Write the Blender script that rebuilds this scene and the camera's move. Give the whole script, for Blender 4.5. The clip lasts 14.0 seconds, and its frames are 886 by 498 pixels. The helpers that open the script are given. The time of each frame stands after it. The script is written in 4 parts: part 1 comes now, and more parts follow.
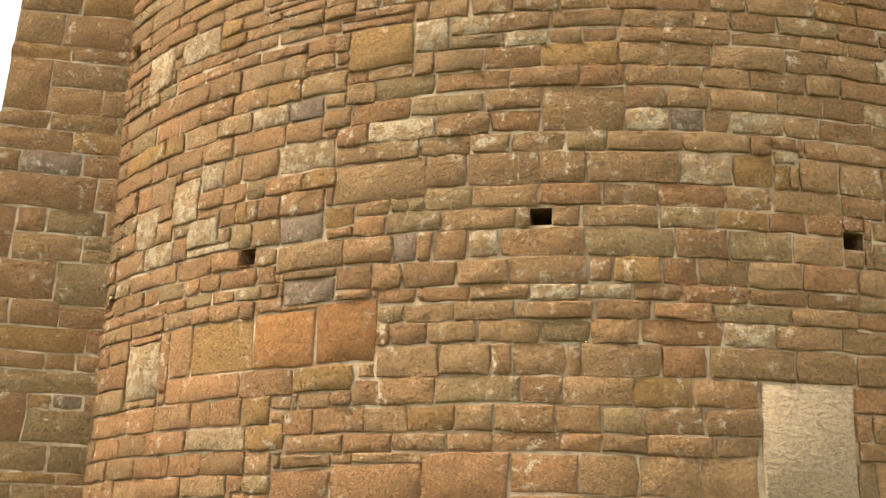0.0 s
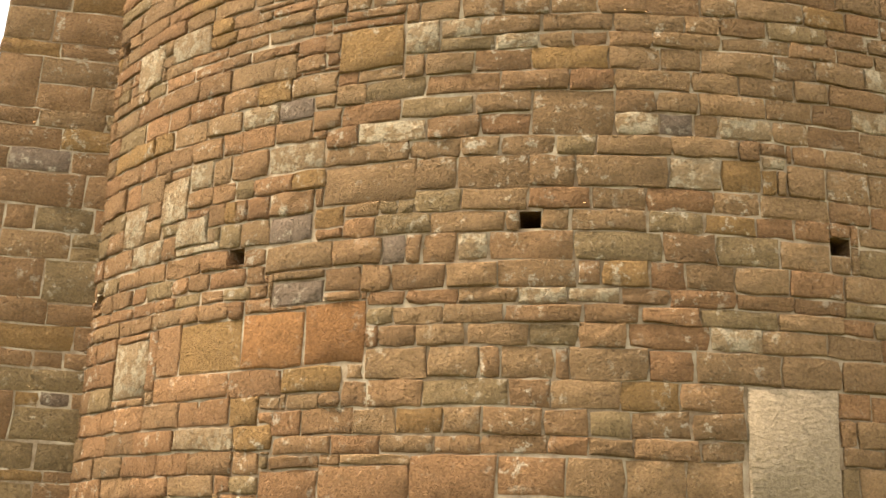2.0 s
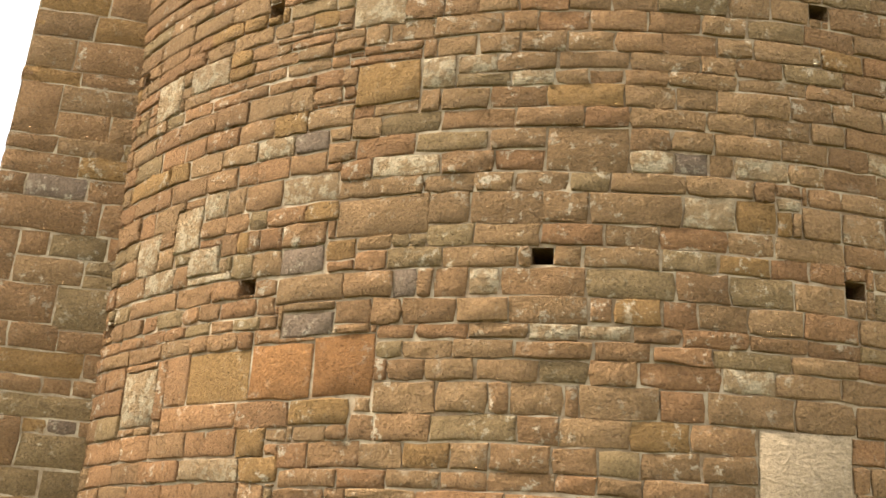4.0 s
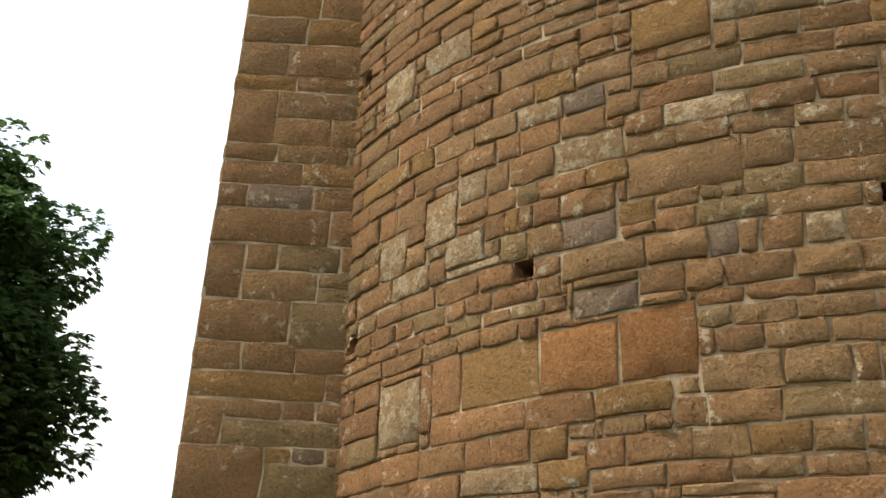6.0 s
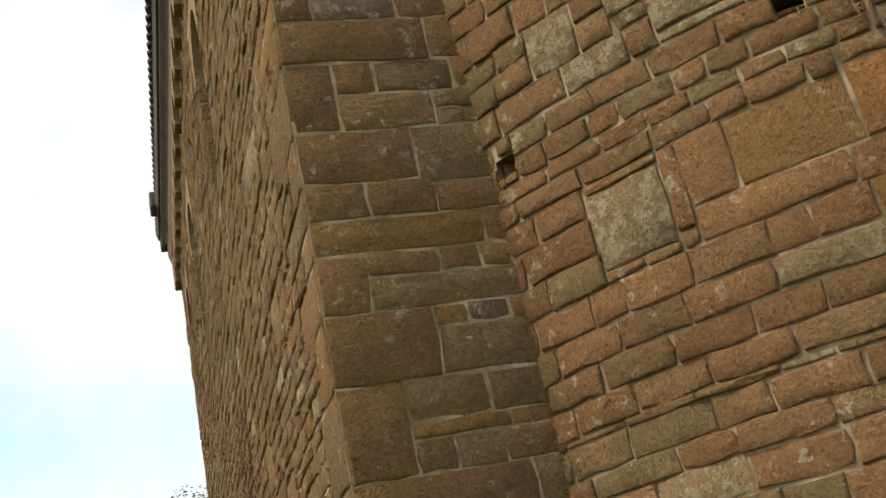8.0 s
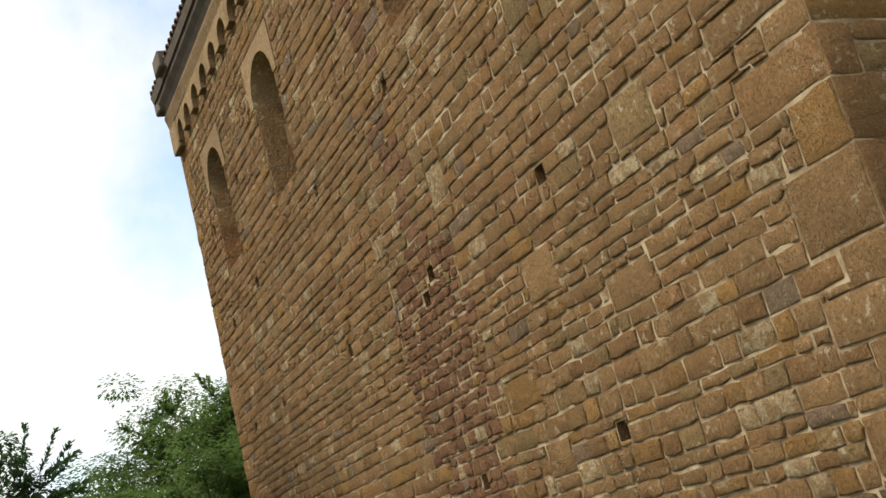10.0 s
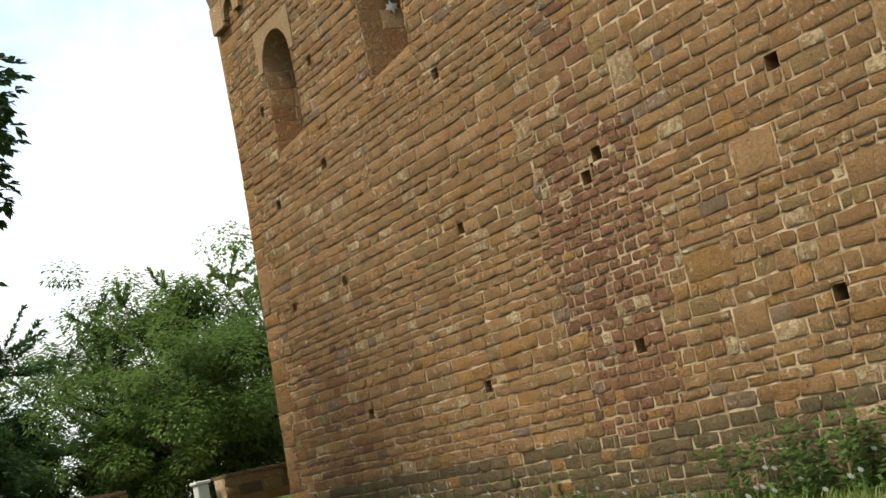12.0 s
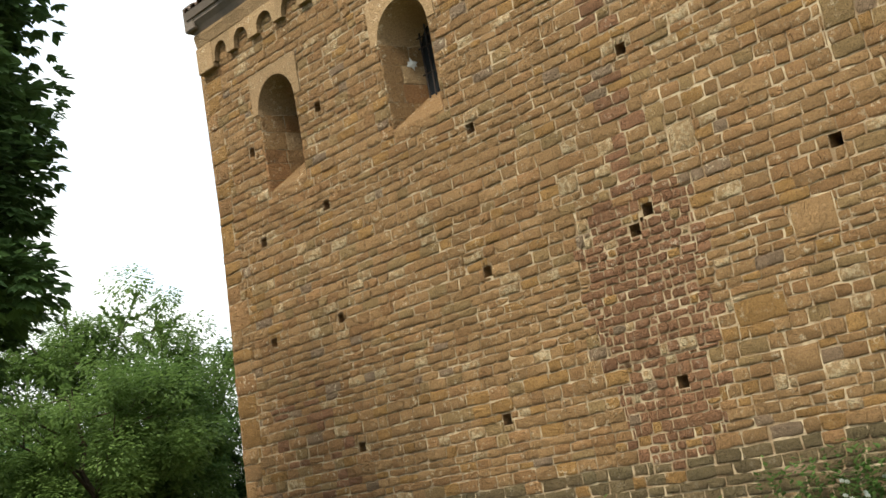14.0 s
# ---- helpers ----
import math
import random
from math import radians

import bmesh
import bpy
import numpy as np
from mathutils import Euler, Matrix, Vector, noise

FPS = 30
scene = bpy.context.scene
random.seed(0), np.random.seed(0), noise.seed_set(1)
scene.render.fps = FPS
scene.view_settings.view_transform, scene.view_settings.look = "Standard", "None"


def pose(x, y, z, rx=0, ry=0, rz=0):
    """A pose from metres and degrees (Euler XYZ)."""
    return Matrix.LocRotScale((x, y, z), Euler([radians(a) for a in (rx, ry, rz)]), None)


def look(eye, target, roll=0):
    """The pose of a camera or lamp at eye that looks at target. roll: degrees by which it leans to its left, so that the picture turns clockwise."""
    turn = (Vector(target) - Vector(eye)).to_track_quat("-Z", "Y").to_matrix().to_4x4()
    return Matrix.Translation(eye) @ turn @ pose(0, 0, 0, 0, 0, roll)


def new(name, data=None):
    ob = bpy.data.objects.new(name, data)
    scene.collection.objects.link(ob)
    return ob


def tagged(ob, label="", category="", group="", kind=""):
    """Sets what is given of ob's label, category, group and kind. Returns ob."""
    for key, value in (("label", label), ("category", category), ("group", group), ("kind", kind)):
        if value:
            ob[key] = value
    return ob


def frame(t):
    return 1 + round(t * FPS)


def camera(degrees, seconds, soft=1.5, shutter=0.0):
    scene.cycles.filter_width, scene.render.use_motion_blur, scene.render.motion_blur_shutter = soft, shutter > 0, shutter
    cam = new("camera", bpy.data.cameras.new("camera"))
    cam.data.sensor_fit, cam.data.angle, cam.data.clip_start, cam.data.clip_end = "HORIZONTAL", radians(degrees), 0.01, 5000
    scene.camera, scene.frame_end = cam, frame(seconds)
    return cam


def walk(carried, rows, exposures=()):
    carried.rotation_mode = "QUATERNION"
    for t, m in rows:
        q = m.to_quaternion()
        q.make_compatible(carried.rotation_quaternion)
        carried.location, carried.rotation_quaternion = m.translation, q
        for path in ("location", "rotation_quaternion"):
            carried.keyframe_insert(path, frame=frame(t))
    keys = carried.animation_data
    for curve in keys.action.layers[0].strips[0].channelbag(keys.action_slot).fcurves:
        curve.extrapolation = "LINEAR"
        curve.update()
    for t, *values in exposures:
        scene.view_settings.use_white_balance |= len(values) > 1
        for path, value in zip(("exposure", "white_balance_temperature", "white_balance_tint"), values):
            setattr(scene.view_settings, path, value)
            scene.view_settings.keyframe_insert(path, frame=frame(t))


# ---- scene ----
cam = camera(42.54, 14.0, soft=1.5)

# seconds, eye, target, roll
PATH = [
    (0, (2.139, -7.707, 2.067), (2.401, -5.807, 2.635), 1.9),
    (0.5, (2.123, -7.727, 2.093), (2.4, -5.827, 2.653), 1.6),
    (1, (2.135, -7.724, 2.101), (2.428, -5.827, 2.662), 1.5),
    (1.5, (2.127, -7.73, 2.108), (2.408, -5.829, 2.661), 1.8),
    (2, (2.123, -7.733, 2.111), (2.408, -5.833, 2.668), 2.2),
    (2.2, (2.125, -7.732, 2.111), (2.414, -5.834, 2.674), 2.2),
    (4.3, (2.167, -7.685, 2.066), (2.409, -5.814, 2.73), 3.9),
    (4.5, (2.108, -7.669, 2.06), (2.327, -5.81, 2.765), 2.9),
    (5, (1.954, -7.47, 1.99), (2.015, -5.601, 2.701), 0.0),
    (5.5, (1.774, -7.014, 1.935), (1.784, -5.131, 2.608), 0.3),
    (6, (1.415, -6.501, 1.707), (1.434, -4.661, 2.49), 2.3),
    (6.5, (1.103, -6.106, 1.808), (1.378, -4.267, 2.544), -1.3),
    (7, (0.577, -5.491, 1.676), (0.856, -3.658, 2.428), -6.1),
    (7.3, (0.195, -5.229, 1.637), (0.444, -3.4, 2.408), -4.0),
    (7.5, (-0.095, -5.034, 1.614), (0.201, -3.25, 2.468), -3.8),
    (7.7, (-0.358, -4.838, 1.625), (0.093, -2.986, 2.23), -7.4),
    (8, (-0.781, -4.564, 1.604), (-0.24, -2.778, 2.325), -12.7),
    (8.5, (-1.543, -4.246, 1.609), (-0.98, -2.437, 2.25), -11.2),
    (9, (-2.386, -4.04, 1.652), (-1.628, -2.289, 2.253), -14.3),
    (9.2, (-2.684, -3.951, 1.648), (-1.975, -2.176, 2.238), -16.5),
    (11.3, (-5.894, -2.855, 1.563), (-4.71, -1.28, 1.905), -12.6),
    (11.5, (-6.168, -2.758, 1.557), (-5.058, -1.133, 1.916), -13.3),
    (12, (-6.797, -2.5, 1.518), (-5.659, -0.892, 1.865), -12.0),
    (12.5, (-7.602, -2.383, 1.476), (-6.408, -0.81, 1.792), -6.9),
    (13, (-8.264, -2.008, 1.429), (-6.919, -0.587, 1.845), -11.8),
    (13.5, (-8.923, -1.704, 1.375), (-7.489, -0.38, 1.809), -12.1),
    (14, (-9.403, -1.366, 1.425), (-7.966, -0.037, 1.839), -10.1),
]
walk(cam, [(t, look(eye, target, roll)) for t, eye, target, roll in PATH],
     exposures=[(0.0, 1.2, 6850, 11), (2.0, 1.16, 6800, 11), (4.5, 1.2, 6450, 10), (5.0, 0.95, 6450, 10), (5.5, 0.63, 6450, 10),
                (6.0, 0.35, 6450, 10), (7.0, 0.22, 6450, 10), (7.5, -0.12, 6450, 8), (9.2, -0.15, 6450, 6), (11.3, 0.08, 6450, 6),
                (12.5, 0.24, 6450, 6), (14.0, 0.4, 6350, 4)])

# ---- light: a bright, hazy sky with broken cloud ----
SUN_FROM = Vector((-0.59, -0.03, 0.88)).normalized()
world = bpy.data.worlds.new("sky")
scene.world = world
world.use_nodes = True
wn, wl = world.node_tree.nodes, world.node_tree.links
wn.clear()
sky = wn.new("ShaderNodeTexSky")
sky.sky_type, sky.sun_disc = "NISHITA", False
sky.sun_elevation = math.asin(SUN_FROM.z)
sky.sun_rotation = math.atan2(SUN_FROM.x, SUN_FROM.y)
sky.dust_density = 0.8
bg_sky = wn.new("ShaderNodeBackground")
bg_sky.inputs["Strength"].default_value = 0.34
wl.new(sky.outputs["Color"], bg_sky.inputs["Color"])
coord = wn.new("ShaderNodeTexCoord")
puff = wn.new("ShaderNodeTexNoise")
puff.inputs["Scale"].default_value, puff.inputs["Detail"].default_value = 3.2, 7
puff.inputs["Roughness"].default_value = 0.55
wl.new(coord.outputs["Generated"], puff.inputs["Vector"])
edge = wn.new("ShaderNodeMapRange")
edge.inputs["From Min"].default_value, edge.inputs["From Max"].default_value = 0.29, 0.50
wl.new(puff.outputs["Fac"], edge.inputs["Value"])
bg_cloud = wn.new("ShaderNodeBackground")
bg_cloud.inputs["Color"].default_value = (1.0, 0.995, 0.985, 1)
bg_cloud.inputs["Strength"].default_value = 1.15
mix_sky = wn.new("ShaderNodeMixShader")
wl.new(edge.outputs["Result"], mix_sky.inputs[0])
wl.new(bg_sky.outputs[0], mix_sky.inputs[1])
wl.new(bg_cloud.outputs[0], mix_sky.inputs[2])
out_w = wn.new("ShaderNodeOutputWorld")
wl.new(mix_sky.outputs[0], out_w.inputs["Surface"])

lamp = bpy.data.lights.new("sun", "SUN")
lamp.energy, lamp.angle, lamp.color = 5.0, radians(15), (1.0, 0.915, 0.785)
sun = new("sun", lamp)
sun.matrix_world = look(SUN_FROM * 60, (0, 0, 0))


# ---- materials ----
def shader(name, rough=0.9):
    m = bpy.data.materials.new(name)
    m.use_nodes = True
    nodes, links = m.node_tree.nodes, m.node_tree.links
    bsdf = nodes["Principled BSDF"]
    bsdf.inputs["Roughness"].default_value = rough
    bsdf.inputs["Specular IOR Level"].default_value = 0.15
    return m, nodes, links, bsdf


def noise_node(nodes, links, scale, detail=4.0, rough=0.6, vec=None):
    n = nodes.new("ShaderNodeTexNoise")
    n.inputs["Scale"].default_value = scale
    n.inputs["Detail"].default_value = detail
    n.inputs["Roughness"].default_value = rough
    if vec:
        links.new(vec, n.inputs["Vector"])
    return n


def mixed(nodes, links, fac, a, b, blend="MIX"):
    n = nodes.new("ShaderNodeMix")
    n.data_type, n.blend_type = "RGBA", blend
    for sock, v in ((n.inputs[0], fac), (n.inputs[6], a), (n.inputs[7], b)):
        if isinstance(v, (int, float)):
            sock.default_value = v
        elif isinstance(v, tuple):
            sock.default_value = (*v, 1)
        else:
            links.new(v, sock)
    return n.outputs[2]


def ramp(nodes, links, value, lo, hi, a=0.0, b=1.0):
    n = nodes.new("ShaderNodeMapRange")
    n.inputs["From Min"].default_value, n.inputs["From Max"].default_value = lo, hi
    n.inputs["To Min"].default_value, n.inputs["To Max"].default_value = a, b
    links.new(value, n.inputs["Value"])
    return n.outputs["Result"]


def stone_material(name, base, second, fleck=(0.66, 0.54, 0.37), fleck_amount=0.55, bump=0.5, cover=0.0):
    """Weathered sandstone: tone per block, blotches, pale flecks, pitted relief."""
    m, nodes, links, bsdf = shader(name, 0.92)
    pos = nodes.new("ShaderNodeNewGeometry")
    info = nodes.new("ShaderNodeObjectInfo")
    add = nodes.new("ShaderNodeMath")
    add.operation = "ADD"
    links.new(info.outputs["Random"], add.inputs[0])
    links.new(pos.outputs["Random Per Island"], add.inputs[1])
    wrap = nodes.new("ShaderNodeMath")
    wrap.operation = "FRACT"
    links.new(add.outputs[0], wrap.inputs[0])
    tone = wrap.outputs[0]
    blot = noise_node(nodes, links, 6.0, 5, 0.6, pos.outputs["Position"])
    fine = noise_node(nodes, links, 55.0, 6, 0.7, pos.outputs["Position"])
    wash = noise_node(nodes, links, 0.9, 3, 0.5, pos.outputs["Position"])
    c = mixed(nodes, links, tone, base, second)
    c = mixed(nodes, links, ramp(nodes, links, blot.outputs["Fac"], 0.42, 0.68, 0, 0.3), c,
              tuple(v * 0.74 for v in base))
    c = mixed(nodes, links, ramp(nodes, links, wash.outputs["Fac"], 0.4, 0.7, 0, 0.3), c,
              (second[0] * 0.72, second[1] * 0.78, second[2] * 0.8))
    spot = noise_node(nodes, links, 13.0, 6, 0.72, pos.outputs["Position"])
    patch = noise_node(nodes, links, 2.6, 3, 0.5, pos.outputs["Position"])
    where = nodes.new("ShaderNodeMath")
    where.operation = "MULTIPLY"
    links.new(ramp(nodes, links, spot.outputs["Fac"], 0.56 - cover, 0.62 - cover, 0, min(1.0, fleck_amount * 1.5)), where.inputs[0])
    links.new(ramp(nodes, links, patch.outputs["Fac"], 0.46 - 2 * cover, 0.60 - 2 * cover, 0.05, 1.0), where.inputs[1])
    c = mixed(nodes, links, where.outputs[0], c, fleck)
    lie = nodes.new("ShaderNodeMapping")
    lie.inputs["Scale"].default_value = (1.0, 1.0, 1.9)
    links.new(pos.outputs["Position"], lie.inputs["Vector"])
    hew = noise_node(nodes, links, 11.0, 6, 0.62, lie.outputs["Vector"])
    hew.inputs["Distortion"].default_value = 1.2
    # hollows of the hewn relief are darkened in the colour, ridges lightened
    c = mixed(nodes, links, ramp(nodes, links, hew.outputs["Fac"], 0.30, 0.43, 0.45, 0), c, tuple(v * 0.55 for v in base))
    c = mixed(nodes, links, ramp(nodes, links, hew.outputs["Fac"], 0.56, 0.74, 0, 0.4), c,
              tuple(v * 1.55 for v in base))
    # dark pit specks, put into the colour only, without any bump
    pits = noise_node(nodes, links, 38.0, 3, 0.5, lie.outputs["Vector"])
    c = mixed(nodes, links, ramp(nodes, links, pits.outputs["Fac"], 0.60, 0.68, 0, 0.55), c, tuple(v * 0.45 for v in base))
    val = nodes.new("ShaderNodeHueSaturation")
    links.new(c, val.inputs["Color"])
    grit = noise_node(nodes, links, 150.0, 3, 0.6, pos.outputs["Position"])
    gm = nodes.new("ShaderNodeMath")
    gm.operation = "MULTIPLY"
    links.new(ramp(nodes, links, fine.outputs["Fac"], 0.3, 0.7, 0.70, 1.3), gm.inputs[0])
    links.new(ramp(nodes, links, grit.outputs["Fac"], 0.3, 0.7, 0.93, 1.07), gm.inputs[1])
    each = nodes.new("ShaderNodeMath")
    each.operation = "MULTIPLY_ADD"
    links.new(tone, each.inputs[0])
    each.inputs[1].default_value, each.inputs[2].default_value = 7.31, 0.2
    each2 = nodes.new("ShaderNodeMath")
    each2.operation = "FRACT"
    links.new(each.outputs[0], each2.inputs[0])
    gv = nodes.new("ShaderNodeMath")
    gv.operation = "MULTIPLY"
    links.new(gm.outputs[0], gv.inputs[0])
    links.new(ramp(nodes, links, each2.outputs[0], 0, 1, 0.86, 1.15), gv.inputs[1])
    links.new(gv.outputs[0], val.inputs["Value"])
    links.new(val.outputs["Color"], bsdf.inputs["Base Color"])
    h = nodes.new("ShaderNodeMath")
    h.operation = "ADD"
    links.new(fine.outputs["Fac"], h.inputs[0])
    chip = noise_node(nodes, links, 24.0, 6, 0.7, pos.outputs["Position"])
    links.new(chip.outputs["Fac"], h.inputs[1])
    b = nodes.new("ShaderNodeBump")
    b.inputs["Strength"].default_value, b.inputs["Distance"].default_value = min(1.0, bump * 2.0), 0.05
    links.new(h.outputs[0], b.inputs["Height"])
    b2 = nodes.new("ShaderNodeBump")
    b2.inputs["Strength"].default_value, b2.inputs["Distance"].default_value = min(1.0, bump * 2.0), 0.12
    links.new(hew.outputs["Fac"], b2.inputs["Height"])
    links.new(b2.outputs["Normal"], b.inputs["Normal"])
    links.new(b.outputs["Normal"], bsdf.inputs["Normal"])
    return m


STONE = {
    "tan": stone_material("sandstone_tan", (0.385, 0.232, 0.108), (0.345, 0.200, 0.090)),
    "brown": stone_material("sandstone_brown", (0.335, 0.186, 0.083), (0.375, 0.212, 0.096)),
    "ochre": stone_material("sandstone_ochre", (0.395, 0.226, 0.083), (0.350, 0.195, 0.074)),
    "red": stone_material("sandstone_red", (0.405, 0.217, 0.096), (0.370, 0.192, 0.084)),
    "orange": stone_material("sandstone_orange", (0.445, 0.205, 0.074), (0.400, 0.188, 0.068), fleck_amount=0.25),
    "pale": stone_material("sandstone_pale", (0.43, 0.285, 0.145), (0.39, 0.245, 0.12), (0.60, 0.475, 0.30), 0.55, cover=0.08),
    "grey": stone_material("sandstone_grey", (0.315, 0.208, 0.096), (0.345, 0.222, 0.102)),
    "blue": stone_material("stone_blue_grey", (0.272, 0.190, 0.124), (0.30, 0.198, 0.12)),
    "burnt": stone_material("sandstone_burnt_red", (0.262, 0.132, 0.072), (0.310, 0.162, 0.085), (0.52, 0.40, 0.28), 0.6),
    "moss": stone_material("plinth_lichened_stone", (0.165, 0.125, 0.065), (0.215, 0.150, 0.078), (0.33, 0.27, 0.19), 0.5),
    "slab": stone_material("limestone_slab", (0.315, 0.235, 0.142), (0.29, 0.21, 0.125), (0.38, 0.30, 0.20), 0.4, bump=0.25),
    "dress": stone_material("dressed_stone", (0.325, 0.22, 0.118), (0.285, 0.185, 0.097), fleck_amount=0.3, bump=0.25),
}


def mortar_material():
    m, nodes, links, bsdf = shader("lime_mortar", 0.95)
    pos = nodes.new("ShaderNodeNewGeometry")
    a = noise_node(nodes, links, 4.5, 6, 0.65, pos.outputs["Position"])
    f = noise_node(nodes, links, 70.0, 5, 0.7, pos.outputs["Position"])
    c = mixed(nodes, links, ramp(nodes, links, a.outputs["Fac"], 0.38, 0.58), (0.45, 0.355, 0.23), (0.185, 0.12, 0.065))
    c = mixed(nodes, links, ramp(nodes, links, f.outputs["Fac"], 0.35, 0.7, 0, 0.35), c, (0.36, 0.27, 0.17))
    links.new(c, bsdf.inputs["Base Color"])
    b = nodes.new("ShaderNodeBump")
    b.inputs["Strength"].default_value, b.inputs["Distance"].default_value = 0.7, 0.01
    links.new(f.outputs["Fac"], b.inputs["Height"])
    links.new(b.outputs["Normal"], bsdf.inputs["Normal"])
    return m


def plain(name, a, b, scale, rough=0.85, bump=0.3, metal=0.0):
    m, nodes, links, bsdf = shader(name, rough)
    pos = nodes.new("ShaderNodeNewGeometry")
    n = noise_node(nodes, links, scale, 5, 0.6, pos.outputs["Position"])
    n2 = noise_node(nodes, links, scale * 9, 4, 0.6, pos.outputs["Position"])
    c = mixed(nodes, links, ramp(nodes, links, n.outputs["Fac"], 0.35, 0.65), a, b)
    c = mixed(nodes, links, ramp(nodes, links, n2.outputs["Fac"], 0.3, 0.7, 0, 0.35), c, tuple(v * 0.6 for v in a))
    links.new(c, bsdf.inputs["Base Color"])
    bsdf.inputs["Metallic"].default_value = metal
    bn = nodes.new("ShaderNodeBump")
    bn.inputs["Strength"].default_value, bn.inputs["Distance"].default_value = bump, 0.02
    links.new(n2.outputs["Fac"], bn.inputs["Height"])
    links.new(bn.outputs["Normal"], bsdf.inputs["Normal"])
    return m


def leaf_material(name, a, b, clear=0.35):
    m, nodes, links, bsdf = shader(name, 0.55)
    pos = nodes.new("ShaderNodeNewGeometry")
    c = mixed(nodes, links, pos.outputs["Random Per Island"], a, b)
    n = noise_node(nodes, links, 0.8, 3, 0.5, pos.outputs["Position"])
    c = mixed(nodes, links, ramp(nodes, links, n.outputs["Fac"], 0.4, 0.65, 0, 0.6), c, tuple(v * 1.5 for v in b))
    links.new(c, bsdf.inputs["Base Color"])
    thin = nodes.new("ShaderNodeBsdfTranslucent")
    links.new(c, thin.inputs["Color"])
    mx = nodes.new("ShaderNodeMixShader")
    mx.inputs[0].default_value = clear
    links.new(bsdf.outputs[0], mx.inputs[1])
    links.new(thin.outputs[0], mx.inputs[2])
    links.new(mx.outputs[0], nodes["Material Output"].inputs["Surface"])
    return m


MORTAR = mortar_material()
TILE = plain("roof_tile_clay", (0.20, 0.125, 0.09), (0.11, 0.085, 0.07), 5.0, 0.85, 0.4)
# cornice stone with the shade under the eaves put into its dark colour
SHADED_STONE = plain("eave_shadowed_stone", (0.16, 0.125, 0.10), (0.11, 0.09, 0.075), 4.0)
IRON = plain("wrought_iron", (0.03, 0.028, 0.026), (0.05, 0.035, 0.028), 20.0, 0.6, 0.2, 0.7)
BARK = plain("bark", (0.09, 0.065, 0.045), (0.05, 0.04, 0.03), 7.0, 0.95, 0.8)
SANDY = plain("sandy_path", (0.40, 0.33, 0.23), (0.30, 0.25, 0.17), 2.0, 0.95, 0.5)
WHITE = plain("white_paint", (0.52, 0.52, 0.50), (0.42, 0.42, 0.40), 3.0, 0.6, 0.1)
PETAL = plain("white_petal", (0.8, 0.8, 0.78), (0.72, 0.72, 0.68), 9.0, 0.6, 0.1)
LEAF_CHESTNUT = leaf_material("chestnut_leaf", (0.042, 0.08, 0.028), (0.072, 0.122, 0.04), 0.4)
LEAF_GREEN = leaf_material("fresh_leaf", (0.078, 0.135, 0.03), (0.112, 0.17, 0.045), 0.5)
LEAF_MID = leaf_material("mid_leaf", (0.062, 0.115, 0.027), (0.092, 0.148, 0.04), 0.45)
LEAF_DARK = leaf_material("dark_leaf", (0.035, 0.075, 0.025), (0.06, 0.11, 0.036), 0.4)
BLADE = leaf_material("grass_blade", (0.075, 0.12, 0.025), (0.12, 0.15, 0.04), 0.3)

glass, gn, gl, gb = shader("window_glass", 0.08)
gb.inputs["Base Color"].default_value = (0.02, 0.025, 0.03, 1)
gb.inputs["Specular IOR Level"].default_value = 0.6


# ---- mesh helpers ----
def part(name, bm, material, parent=None, label=""):
    me = bpy.data.meshes.new(name)
    bm.to_mesh(me)
    bm.free()
    for m in (material if isinstance(material, (list, tuple)) else [material]):
        me.materials.append(m)
    ob = new(name, me)
    ob.parent = parent
    if label:
        tagged(ob, label)
    return ob


def mesh_part(name, verts, faces, material, parent=None, index=None, smooth=False, flags=None):
    me = bpy.data.meshes.new(name)
    me.from_pydata(verts, [], faces)
    for m in (material if isinstance(material, (list, tuple)) else [material]):
        me.materials.append(m)
    if index is not None:
        me.polygons.foreach_set("material_index", index)
    if smooth:
        me.polygons.foreach_set("use_smooth", [True] * len(me.polygons))
    if flags:
        me.polygons.foreach_set("use_smooth", flags)
    ob = new(name, me)
    ob.parent = parent
    return ob


def box(bm, x0, y0, z0, x1, y1, z1):
    vs = [bm.verts.new(p) for p in ((x0, y0, z0), (x1, y0, z0), (x1, y1, z0), (x0, y1, z0),
                                    (x0, y0, z1), (x1, y0, z1), (x1, y1, z1), (x0, y1, z1))]
    for f in ((0, 3, 2, 1), (4, 5, 6, 7), (0, 1, 5, 4), (1, 2, 6, 5), (2, 3, 7, 6), (3, 0, 4, 7)):
        bm.faces.new([vs[i] for i in f])


def tube(bm, a, b, r0, r1, seg=6):
    a, b = Vector(a), Vector(b)
    q = (b - a).to_track_quat("Z", "Y")
    rings = []
    for p, r in ((a, r0), (b, r1)):
        rings.append([bm.verts.new(p + q @ Vector((r * math.cos(k * math.tau / seg), r * math.sin(k * math.tau / seg), 0)))
                      for k in range(seg)])
    for k in range(seg):
        bm.faces.new((rings[0][k], rings[0][(k + 1) % seg], rings[1][(k + 1) % seg], rings[1][k]))
    bm.faces.new(rings[1])
    bm.faces.new(rings[0][::-1])


# ---- masonry: blocks laid on a surface with coordinates (s along, z up, d outwards) ----
APSE_C, APSE_R = Vector((4.765, 2.125, 0)), 4.382
FACE_AZ = radians(1.2)
RAD = APSE_R * math.pi / 180


def lean(z):
    """The walls draw in slightly as they rise."""
    return 0.019 * max(0.0, z - 2.6)


def back_lean(z):
    """The end wall leans back above the height of a man."""
    return 0.045 * max(0.0, z - 3.9)


